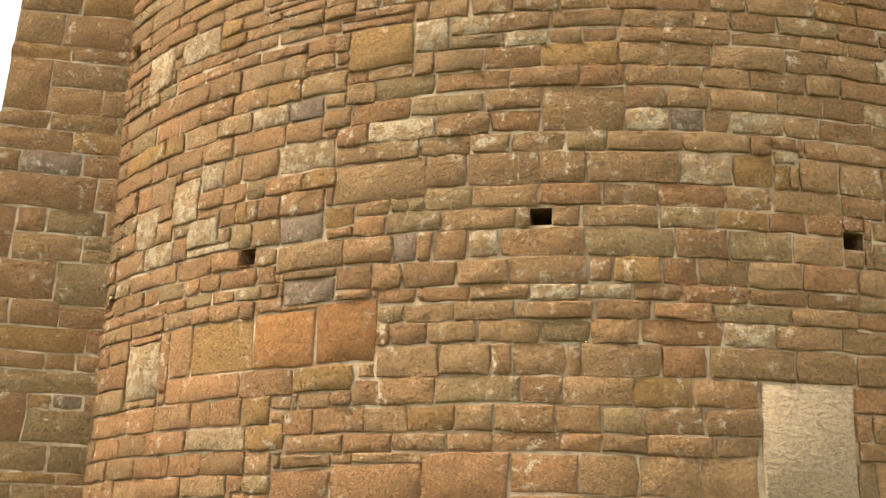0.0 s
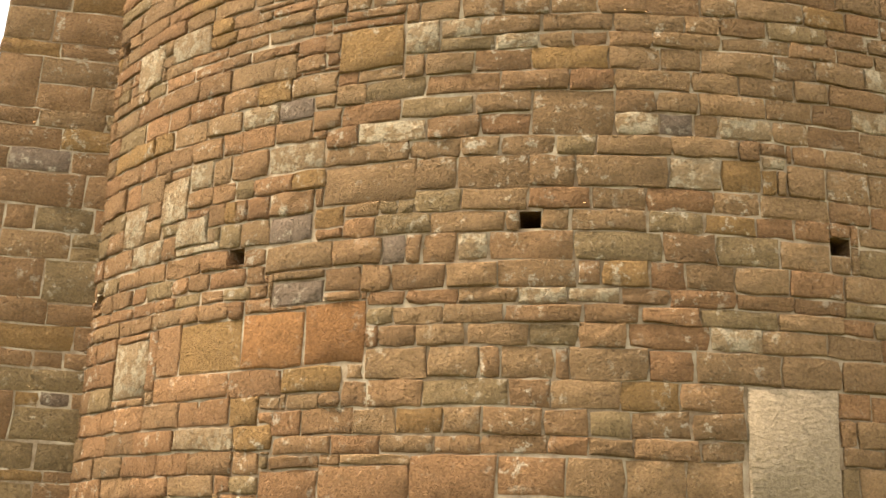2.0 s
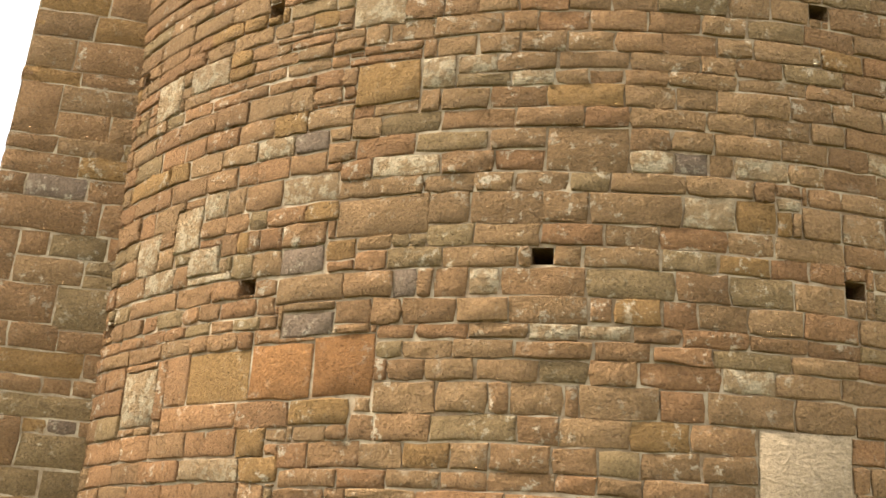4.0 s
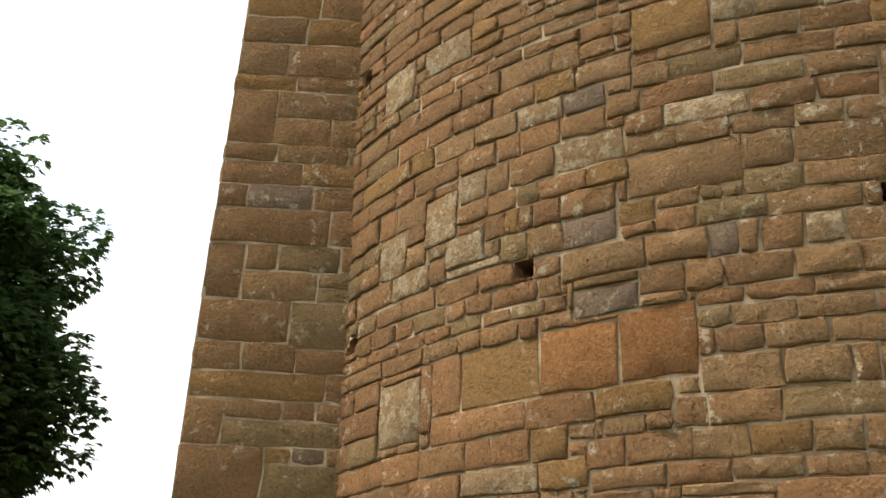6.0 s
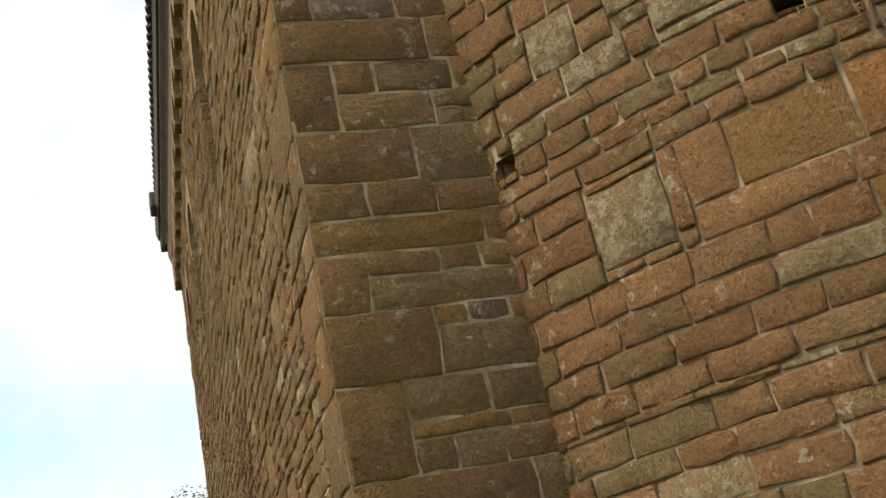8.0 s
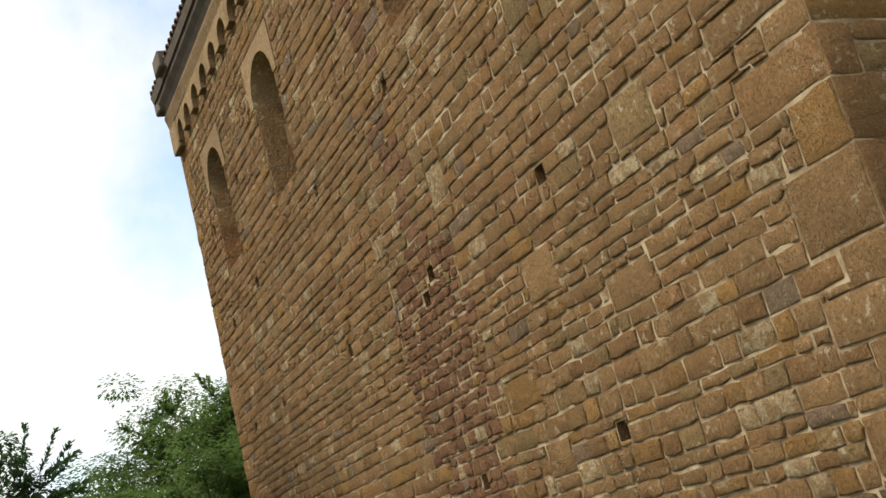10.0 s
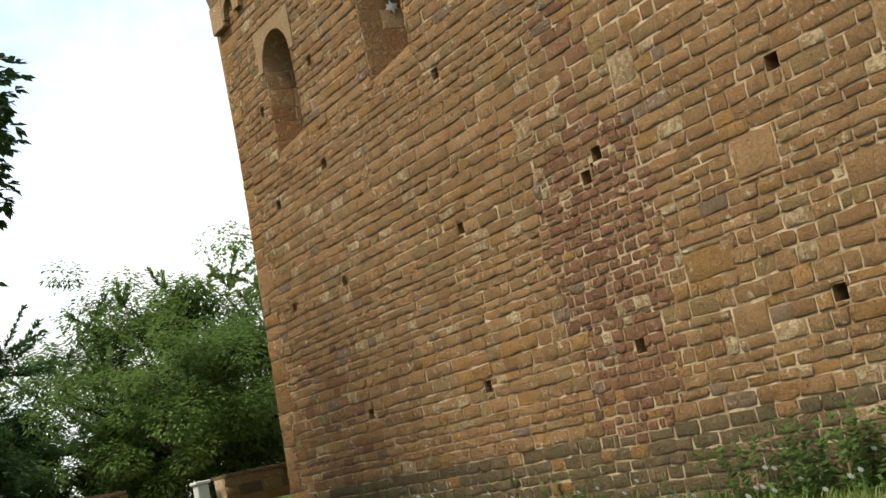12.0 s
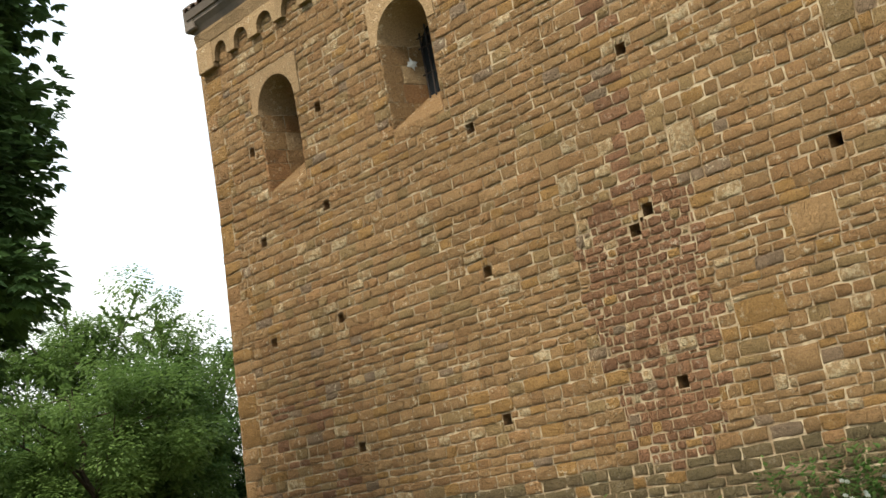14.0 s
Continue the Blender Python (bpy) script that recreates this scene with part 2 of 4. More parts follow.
def on_wall(s, z, d):
    k = max(0.0, (s - 10.4) / 1.12)
    near = max(0.0, 1 - s / 2.0)
    z += min(1.0, s) * 0.011 * noise.noise((s * 1.4, z * 1.7, 8)) * (z < 7.6)
    return (-d + lean(z) * near, s + back_lean(z) * near + k * (0.17 - 0.062 * (z - 2.5)), z)


def on_face(s, z, d):
    c, t = math.cos(FACE_AZ), math.sin(FACE_AZ)
    s += lean(z) * (1 - s)
    return (s * c + d * t, s * t - d * c + back_lean(z), z)


def on_apse(s, z, d):
    a = s / APSE_R
    z += 0.008 * noise.noise((s * 1.6, z * 2.0, 3))
    return (APSE_C.x + (APSE_R + d) * math.cos(a), APSE_C.y + (APSE_R + d) * math.sin(a), z)


rng = random.Random(11)


def block(s0, z0, s1, z1, proud, rough, depth=0.07, gap=0.006):
    """A rough-faced block: worn edges, an uneven pillowed face, sides running into the wall."""
    w, h = s1 - s0, z1 - z0
    g = gap * rng.uniform(0.25, 0.9)
    j = min(0.008, 0.09 * min(w, h))
    n = 3 if w > 0.24 else 2
    cols = [s0 + g + (w - 2 * g) * i / n for i in range(n + 1)]
    mid, mid_s = (z0 + z1) / 2, (s0 + s1) / 2
    ring = [(c, z0 + g) for c in cols] + [(s1 - g, mid)] + [(c, z1 - g) for c in reversed(cols)] + [(s0 + g, mid)]
    ends, nip = (s0 + g, s1 - g), min(0.004, 0.05 * min(w, h))
    ring = [(a + (nip if a < mid_s else -nip) * (a in ends and b != mid), b + (nip if b < mid else -nip) * (a in ends and b != mid) * 0.7)
            for a, b in ring]
    ring = [(a + rng.uniform(-j, j), b + rng.uniform(-j, j)) for a, b in ring]
    cs, cz = (s0 + s1) / 2, mid
    inset = min(0.007, 0.10 * min(w, h))
    fx, fz = 1 - 2 * inset / w, 1 - 2 * inset / h
    pts = [(a, b, -depth) for a, b in ring]
    pts += [(a, b, proud - 0.006 + rng.uniform(-0.004, 0.003)) for a, b in ring]
    pts += [(cs + (a - cs) * fx + rng.uniform(-j, j) * 0.6, cz + (b - cz) * fz + rng.uniform(-j, j) * 0.6,
             proud + rng.uniform(-rough, rough)) for a, b in ring]
    k = len(ring)
    inner = [cs + (c - cs) * 0.62 for c in cols[1:-1]] or [cs]
    if n == 2:
        inner = [cs]
    pts += [(c, cz + rng.uniform(-0.2, 0.2) * h, proud + rng.uniform(-rough, rough)) for c in inner]
    faces = []
    for i in range(k):
        e = (i + 1) % k
        faces.append((i, e, k + e, k + i))
        faces.append((k + i, k + e, 2 * k + e, 2 * k + i))
    c0 = 3 * k
    if n == 2:
        faces += [(2 * k + i, 2 * k + (i + 1) % k, c0) for i in range(k)]
    else:
        # bottom 0..3, right 4, top 5..8, left 9
        a, b = c0, c0 + 1
        r = 2 * k
        faces += [(r + 0, r + 1, a), (r + 1, r + 2, b, a), (r + 2, r + 3, b), (r + 3, r + 4, b), (r + 4, r + 5, b),
                  (r + 5, r + 6, b), (r + 6, r + 7, a, b), (r + 7, r + 8, a), (r + 8, r + 9, a), (r + 9, r + 0, a)]
    return pts, faces


def carve(rects, cut):
    """Take the rectangle cut out of every block that it meets; keep the pieces that are large enough."""
    c0, d0, c1, d1 = cut
    kept = []
    for s0, z0, s1, z1, kind in rects:
        if s1 <= c0 or s0 >= c1 or z1 <= d0 or z0 >= d1:
            kept.append((s0, z0, s1, z1, kind))
            continue
        if c0 - s0 > 0.02:
            kept.append((s0, z0, c0, z1, kind))
        if s1 - c1 > 0.02:
            kept.append((c1, z0, s1, z1, kind))
        a, b = max(s0, c0), min(s1, c1)
        if b - a > 0.03:
            if d0 - z0 > 0.02:
                kept.append((a, z0, b, d0, kind))
            if z1 - d1 > 0.02:
                kept.append((a, d1, b, z1, kind))
    return kept


def snapped(rects, cut):
    """The cut with its ends moved to upright joints that lie close by."""
    c0, d0, c1, d1 = cut
    joints = [e for s0, z0, s1, z1, _ in rects if min(z1, d1) - max(z0, d0) > 0.5 * (z1 - z0) for e in (s0, s1)]
    a = min(joints, key=lambda e: abs(e - c0), default=c0)
    b = min(joints, key=lambda e: abs(e - c1), default=c1)
    a, b = (a if abs(a - c0) < 0.07 else c0), (b if abs(b - c1) < 0.07 else c1)
    return (a, d0, b, d1) if b - a > 0.08 else cut


def courses(z0, z1, lo, hi, known=()):
    """Course lines from z0 to z1; the known ones are kept."""
    lines, z = [], z0
    known = sorted(known)
    while z < z1:
        if known and known[0] - z0 >= 0 and z < known[0] < z + hi * 1.3:
            lines.append(z)
            lines += known[:-1]
            z, known = known[-1], []
            continue
        lines.append(z)
        z += rng.uniform(lo, hi)
    lines.append(z1)
    return lines


def lay(lines, s0, s1, short, long, kind_of):
    rects = []
    for a, b in zip(lines, lines[1:]):
        s, tall = s0, (b - a)
        while s < s1 - 0.02:
            w = rng.uniform(short, long) * (0.75 + 2.0 * tall)
            e = s + w
            if s1 - e < short * 0.6:
                e = s1
            rects.append((s, a, e, b, kind_of(s + w / 2, (a + b) / 2)))
            s = e
    return rects


def wall_core(name, put, s0, s1, z0, z1, voids, back, step=None, deep=0.42, wide=(), levels=()):
    """The mortared core behind the blocks: one sheet with the voids left open, each void a box running inwards."""
    cuts_s = {s0, s1}
    cuts_z = {z0, z1, *levels}
    for a, b, c, d in (*voids, *wide):
        cuts_s |= {a, c}
        cuts_z |= {b, d}
    if step:
        k = s0
        while k < s1:
            cuts_s.add(k)
            k += step
    cuts_s = sorted(c for c in cuts_s if s0 <= c <= s1)
    cuts_z = sorted(c for c in cuts_z if z0 <= c <= z1)
    verts, faces, index = [], [], []
    inside = [0]

    def quad(*p):
        n = len(verts)
        verts.extend(p)
        faces.append((n, n + 1, n + 2, n + 3))
        index.append(inside[0])

    for a, c in zip(cuts_s, cuts_s[1:]):
        for b, d in zip(cuts_z, cuts_z[1:]):
            ms, mz = (a + c) / 2, (b + d) / 2
            if any(v[0] < ms < v[2] and v[1] < mz < v[3] for v in (*voids, *wide)):
                continue
            quad(put(a, b, back), put(c, b, back), put(c, d, back), put(a, d, back))
    inside[0] = 1
    for a, b, c, d in (*voids, *wide):
        inside[0] = 1 if (a, b, c, d) in voids else 0
        dp = back - (deep if (a, b, c, d) in voids else 0.9)
        quad(put(a, b, back), put(a, b, dp), put(a, d, dp), put(a, d, back))
        quad(put(c, b, back), put(c, d, back), put(c, d, dp), put(c, b, dp))
        quad(put(a, b, back), put(c, b, back), put(c, b, dp), put(a, b, dp))
        quad(put(a, d, back), put(a, d, dp), put(c, d, dp), put(c, d, back))
        quad(put(a, b, dp), put(c, b, dp), put(c, d, dp), put(a, d, dp))
    return verts, faces, index


KINDS = list(STONE)


def face_flags(faces):
    """Smooth for the face of a block, crisp for its sides and worn edge (sides and edge come first, in pairs)."""
    tail = 10 if len(faces) >= 30 else 8
    return [i >= len(faces) - tail for i in range(len(faces))]


def set_blocks(rects, put, parent, name, near, proud=(0.0, 0.02), rough=0.008, limit=300, gap=0.006):
    """Blocks inside the stretch near become pieces of their own; the rest is one joined part."""
    jv, jf, ji, jg, made = [], [], [], [], 0
    for s0, z0, s1, z1, kind in rects:
        tight = 0.45 if kind in ("slab", "orange") else 1.0
        v, f = block(s0, z0, s1, z1, rng.uniform(*proud), rough * tight, gap=gap)
        v = [put(*p) for p in v]
        if near[0] < (s0 + s1) / 2 < near[2] and near[1] < (z0 + z1) / 2 < near[3] and made < limit:
            mesh_part(name, v, f, STONE[kind], parent, flags=face_flags(f))
            made += 1
        else:
            n = len(jv)
            jv += v
            jf += [tuple(i + n for i in q) for q in f]
            ji += [KINDS.index(kind)] * len(f)
            jg += face_flags(f)
    if jf:
        rest = mesh_part(name + "work", jv, jf, [STONE[k] for k in KINDS], parent, ji, flags=jg)
        tagged(rest, kind="stuff")
    return made


# ---- ground ----
def smooth(a, b, v):
    t = min(1.0, max(0.0, (v - a) / (b - a)))
    return t * t * (3 - 2 * t)


def ground_z(x, y):
    along = 0.70 + 0.075 * min(max(y - 4, 0), 11.0)
    bank = 0.75 * smooth(-1.6, -6.0, x) * (1 - smooth(4.0, 14.0, y))
    front = 0.45 * smooth(-1.5, -5.0, y) * (1 - smooth(-1.6, -6.0, x))
    far = -0.35 * smooth(16.0, 30.0, y)
    lump = 0.035 * noise.noise((x * 0.7, y * 0.7, 0)) + 0.012 * noise.noise((x * 2.3, y * 2.3, 5))
    away = smooth(28.0, 60.0, math.hypot(x, y - 5))
    return (along - bank - front + far + lump) * (1 - away) + away * 0.6


def ground_material():
    m, nodes, links, bsdf = shader("meadow", 0.95)
    pos = nodes.new("ShaderNodeNewGeometry")
    a = noise_node(nodes, links, 0.6, 4, 0.6, pos.outputs["Position"])
    f = noise_node(nodes, links, 22.0, 6, 0.7, pos.outputs["Position"])
    c = mixed(nodes, links, ramp(nodes, links, a.outputs["Fac"], 0.38, 0.62), (0.075, 0.095, 0.028), (0.15, 0.14, 0.06))
    c = mixed(nodes, links, ramp(nodes, links, f.outputs["Fac"], 0.35, 0.7, 0, 0.55), c, (0.04, 0.05, 0.016))
    links.new(c, bsdf.inputs["Base Color"])
    b = nodes.new("ShaderNodeBump")
    b.inputs["Strength"].default_value, b.inputs["Distance"].default_value = 0.8, 0.04
    links.new(f.outputs["Fac"], b.inputs["Height"])
    links.new(b.outputs["Normal"], bsdf.inputs["Normal"])
    return m


def build_ground():
    def axis(lo, hi, c0, c1):
        v, out = c0, []
        while v <= c1:
            out.append(v)
            v += 0.5
        k, stp = c1, 0.8
        while k < hi:
            k += stp
            stp *= 1.35
            out.append(k)
        k, stp = c0, 0.8
        while k > lo:
            k -= stp
            stp *= 1.35
            out.insert(0, k)
        return out
    xs, ys = axis(-900, 900, -16, 12), axis(-900, 900, -12, 30)
    verts = [(x, y, ground_z(x, y)) for y in ys for x in xs]
    n = len(xs)
    faces = [(j * n + i, j * n + i + 1, (j + 1) * n + i + 1, (j + 1) * n + i)
             for j in range(len(ys) - 1) for i in range(n - 1)]
    ob = mesh_part("ground", verts, faces, ground_material(), smooth=True)
    tagged(ob, "grassy ground with dry patches round the church", "ground", kind="structure")


build_ground()


def build_path():
    verts, faces = [], []
    n = 40
    for i in range(n + 1):
        x = -9 + 16 * i / n
        mid = 13.6 + 0.10 * (x + 9) - 1.2 * math.exp(-((x + 8) / 3) ** 2)
        for k in range(7):
            y = mid + (k - 3) * 0.42 * (1 + 0.15 * noise.noise((x, k, 0)))
            verts.append((x, y, ground_z(x, y) + 0.012 * (1 if 0 < k < 6 else -2)))
    for i in range(n):
        for k in range(6):
            a = i * 7 + k
            faces.append((a, a + 7, a + 8, a + 1))
    tagged(mesh_part("path", verts, faces, SANDY, smooth=True),
           "pale trodden gravel path across the grass", "path", kind="structure")


build_path()

# ---- the church ----
WALL_END, WALL_TOP, FACE_END = 11.52, 8.18, 0.985

# long wall: windows (y from, y to), shared heights
WINDOWS = [(3.28, 4.08), (6.93, 7.80), (9.48, 10.27)]
SILL, SPRING, HEAD = 5.72, 6.86, 7.29
SPLAY = 0.27
PUTLOGS = [(2.55, 3.79), (4.55, 3.77), (4.74, 3.61), (6.73, 3.71), (9.26, 3.77), (10.64, 3.75),
           (2.50, 2.04), (4.57, 2.06), (6.84, 2.08), (9.24, 2.14), (10.9, 2.38),
           (4.46, 5.43), (6.60, 5.35), (9.20, 5.23), (10.57, 5.12), (9.08, 6.53), (10.56, 6.41)]

wall_north = new("wall_long")
tagged(wall_north, "long nave wall of coursed brown sandstone blocks with putlog holes", "wall", kind="structure")
wall_east = new("wall_east")
tagged(wall_east, "narrow shaded end wall of large sandstone blocks", "wall", kind="structure")
apse = new("wall_apse")
tagged(apse, "round apse wall of coursed warm sandstone blocks with square putlog holes", "wall", kind="structure")


def wall_kind(y, z):
    r = rng.random()
    n = noise.noise((y * 0.45, z * 0.45, 3))
    base_line = 1.33 + 0.05 * noise.noise((y * 2, 0, 1))
    if z < base_line and r < 0.9:
        return "moss"
    # fire-reddened patch under the middle of the wall, and a smaller one by the far corner
    edge = 0.22 * noise.noise((0, z * 2.2, 2)) + 0.12 * noise.noise((y * 5, z * 5, 4))
    patch = abs(y - 4.75 - edge) < 0.72 - 0.22 * smooth(2.7, 2.1, z) - 0.5 * smooth(3.5, 4.5, z)
    corner = 9.2 < y < 11.0 and z < 3.0 + 0.3 * noise.noise((y * 2, z, 7))
    if patch and r < 0.90 - 0.3 * smooth(3.3, 4.2, z):
        return "burnt"
    if corner and r < 0.6:
        return rng.choice(("burnt", "brown", "brown"))
    if z < 2.6 and r < 0.12:
        return "ochre"
    if r < 0.62 + 0.2 * n:
        return "tan"
    if r < 0.80:
        return "brown"
    if r < 0.88:
        return "grey"
    if r < 0.92:
        return "pale"
    return "blue" if r < 0.945 else "ochre"


# joint heights shared by the corner stones of both walls
QUOINS = [0.55, 0.85, 1.12, 1.42, 1.72, 2.02, 2.252, 2.462, 2.868, 3.19, 3.463, 3.638, 3.818, 4.09, 4.47, 4.72, 4.89, 5.06, 5.19,
          5.6, 5.72, 5.98, 6.20, 6.5, 6.72, 7.0, 7.24, 7.5, 7.74, 7.98, 8.18]


def build_long_wall():
    hole = 0.062
    voids = [(y - hole, z - hole, y + hole, z + hole) for y, z in PUTLOGS]
    voids.append((4.62, 3.67, 4.66, 3.715))  # crack that joins the two holes over the burnt patch
    openings = [(a, SILL, b, HEAD + 0.14) for a, b in WINDOWS]
    v, f, ix = wall_core("core", on_wall, -0.0, WALL_END, 0.2, WALL_TOP, voids, -0.007, step=0.5, deep=0.6, wide=openings, levels=(2.6, 3.9))
    core = mesh_part("mortar_core", v, f, [MORTAR, STONE["brown"]], wall_north, ix)
    tagged(core, "pale lime mortar between the blocks")
    lines = courses(0.3, WALL_TOP, 0.085, 0.15)
    rects = lay(lines, 0.0, WALL_END, 0.14, 0.34, wall_kind)
    # long corner stones, alternating
    quoin = []
    for i, (a, b) in enumerate(zip(QUOINS, QUOINS[1:])):
        w = (0.62 if i % 2 else 0.3) * rng.uniform(0.8, 1.15)
        quoin.append((0.0, a, w, b, rng.choice(("tan", "tan", "ochre", "brown"))))
        w2 = rng.uniform(0.2, 0.45)
        quoin.append((WALL_END - w2, a, WALL_END, b, rng.choice(("tan", "brown", "ochre"))))
    for q in quoin:
        rects = carve(rects, q[:4])
    # the fire-reddened patch is built of smaller stones
    for a, b, c, d in ((4.1, 2.35, 5.4, 3.9), (4.3, 1.35, 5.2, 2.35)):
        fine = courses(b, d, 0.08, 0.13)
        for z0, z1 in zip(fine, fine[1:]):
            e0, e1 = a + rng.uniform(-0.15, 0.15), c + rng.uniform(-0.15, 0.15)
            rects = carve(rects, (e0, z0, e1, z1))
            rects += lay([z0, z1], e0, e1, 0.09, 0.2, wall_kind)
    # a few large blocks and pale stones that stand out
    for s, z, w, h, kind in ((3.35, 2.42, 0.52, 0.24, "ochre"), (2.7, 3.05, 0.42, 0.33, "tan"), (3.86, 4.2, 0.3, 0.3, "pale"),
                             (5.3, 4.2, 0.26, 0.2, "pale"), (6.75, 3.86, 0.3, 0.1, "pale"), (8.02, 4.0, 0.28, 0.11, "pale"),
                             (8.75, 4.043, 0.28, 0.11, "pale"), (1.25, 3.55, 0.42, 0.3, "grey"), (1.7, 2.7, 0.5, 0.24, "tan"),
                             (3.15, 1.9, 0.36, 0.25, "tan"), (1.15, 4.6, 0.5, 0.22, "pale"), (2.1, 4.75, 0.3, 0.3, "grey")):
        cut = (s, z, s + w, z + h)
        rects = carve(rects, cut)
        rects.append((*cut, kind))
    rects += quoin
    for a, b, c, d in voids:
        rects = carve(rects, (a, b, c, d))
    for a, b in WINDOWS:
        rects = carve(rects, (a, SILL, b, SPRING))
        rects = carve(rects, (a - 0.13, SPRING, b + 0.13, HEAD + 0.16))
    set_blocks(rects, on_wall, wall_north, "stone", (0.0, 1.2, 3.9, 4.3), (-0.002, 0.011), 0.005, gap=0.011)


def face_kind(s, z):
    return rng.choice(("brown", "brown", "brown", "tan", "grey", "ochre"))


# end wall: for each course from the top of the list of heights, rows of (from, to, low, high, kind) in parts of the width and height
FACE_ROWS = [
    (4.72, 4.89, ((0, .2, 0, 1, "brown"), (.2, .64, 0, 1, "blue"), (.64, 1, 0, 1, "brown"))),
    (4.89, 5.06, ((0, .55, 0, 1, "brown"), (.55, 1, 0, 1, "ochre"))),
    (5.06, 5.19, ((0, .36, 0, 1, "brown"), (.36, .85, 0, 1, "tan"), (.85, 1, 0, 1, "grey"))),
    (5.19, 5.6, ((0, .32, 0, 1, "brown"), (.32, .72, 0, .5, "brown"), (.72, 1, 0, .5, "tan"), (.32, 1, .5, 1, "tan"))),
    (4.47, 4.72, ((0, .77, 0, 1, "brown"), (.77, 1, 0, 1, "brown"))),
    (4.09, 4.47, ((0, .24, 0, 1, "brown"), (.24, .45, .52, 1, "brown"), (.45, .86, .52, 1, "grey"), (.86, 1, .52, 1, "red"),
                  (.24, .73, 0, .52, "tan"), (.73, 1, .25, .52, "grey"), (.73, 1, 0, .25, "grey"))),
    (3.818, 4.09, ((0, .57, 0, 1, "brown"), (.57, 1, -.12, 1, "grey"))),
    (3.638, 3.818, ((0, .3, 0, 1, "brown"), (.3, .63, 0, 1, "brown"), (.63, 1, 0, .8, "brown"))),
    (3.463, 3.638, ((0, .83, 0, 1, "ochre"), (.83, 1, 0, 1, "brown"))),
    (3.19, 3.463, ((0, .23, 0, 1, "brown"), (.23, .58, .58, 1, "brown"), (.58, .78, .58, 1, "brown"), (.78, 1, .58, 1, "brown"),
                   (.23, 1, 0, .58, "grey"))),
    (2.868, 3.19, ((0, .5, 0, 1, "brown"), (.5, .66, .7, 1, "ochre"), (.66, .87, .7, 1, "blue"), (.87, 1, .7, 1, "brown"),
                    (.5, 1, 0, .7, "grey"))),
    (2.462, 2.868, ((0, .3, 0, 1, "brown"), (.3, .68, .55, 1, "grey"), (.68, 1, .55, 1, "grey"), (.3, .75, .36, .55, "ochre"),
                   (.75, 1, .36, .55, "brown"), (.3, .48, 0, .36, "grey"), (.48, .7, 0, .36, "grey"), (.7, 1, 0, .36, "brown"))),
    (2.252, 2.462, ((0, .8, 0, 1, "brown"), (.8, 1, 0, 1, "grey"))),
]


def build_end_wall():
    v, f, ix = wall_core("core", on_face, 0.0, FACE_END + 0.15, 0.2, WALL_TOP, (), -0.002, step=0.3, levels=(2.6, 3.9))
    core = mesh_part("mortar_core", v, f, [MORTAR, STONE["brown"]], wall_east, ix)
    tagged(core, "pale lime mortar between the blocks")
    rects, done = [], set()
    for a, b, row in FACE_ROWS:
        done.add(a)
        for p, q, lo, hi, kind in row:
            rects.append((p * FACE_END, a + lo * (b - a), q * FACE_END, a + hi * (b - a), kind))
    for a, b in zip(QUOINS, QUOINS[1:]):
        if a in done:
            continue
        cut = rng.uniform(0.3, 0.7)
        rects.append((0.0, a, cut * FACE_END, b, face_kind(0, a)))
        rects.append((cut * FACE_END, a, FACE_END, b, face_kind(0, a)))
    set_blocks(rects, on_face, wall_east, "stone", (-1, 0, 2, 9), (0.001, 0.007), 0.003)


# apse: stones that stand out, each (from degrees, to degrees, low, high), by kind
APSE_PALE = [
    (219.2, 222.7, 4.18, 4.47), (222.8, 225.5, 4.35, 4.50), (222.2, 224.8, 4.00, 4.18), (213.6, 217.1, 4.09, 4.35),
    (215.9, 220.1, 3.98, 4.09), (222.3, 226.9, 3.94, 4.00), (228.6, 232.0, 4.66, 4.78), (238.6, 244.3, 4.45, 4.60),
    (231.5, 236.4, 4.40, 4.56), (242.7, 244.8, 4.99, 5.17), (213.2, 216.4, 5.19, 5.47), (218.2, 223.3, 5.30, 5.50),
    (258.9, 261.5, 4.469, 4.64), (265.8, 269.8, 4.43, 4.56), (268.8, 270.7, 4.31, 4.39), (247.2, 250.4, 3.757, 3.919),
    (224.6, 230.0, 2.72, 2.88), (214.7, 220.1, 3.10, 3.46), (230.9, 237.2, 5.82, 6.03), (236.3, 240.8, 5.46, 5.72),
]
APSE_OCHRE = [
    (223.9, 230.1, 3.17, 3.51), (227.2, 228.4, 4.08, 4.25), (235.6, 238.3, 3.99, 4.12), (237.0, 242.6, 4.94, 5.16),
    (258.6, 262.5, 2.97, 3.118), (257.4, 260.7, 3.609, 3.757), (234.1, 239.0, 3.06, 3.20), (252.0, 257.2, 4.858, 4.996),
]
APSE_BLUE = [(232.1, 235.6, 4.67, 4.80), (231.6, 235.5, 3.94, 4.07), (233.3, 237.6, 3.56, 3.68), (241.4, 243.4, 3.757, 3.919),
             (261.5, 264.6, 4.469, 4.64)]
APSE_RED = [
    (220.1, 223.8, 3.13, 3.48), (221.3, 229.1, 3.01, 3.17), (229.2, 234.0, 3.02, 3.20), (232.1, 238.4, 2.42, 2.65),
    (238.4, 244.0, 2.44, 2.67), (244.0, 250.4, 2.47, 2.69), (250.4, 255.0, 2.52, 2.71), (236.3, 242.6, 5.16, 5.27),
]
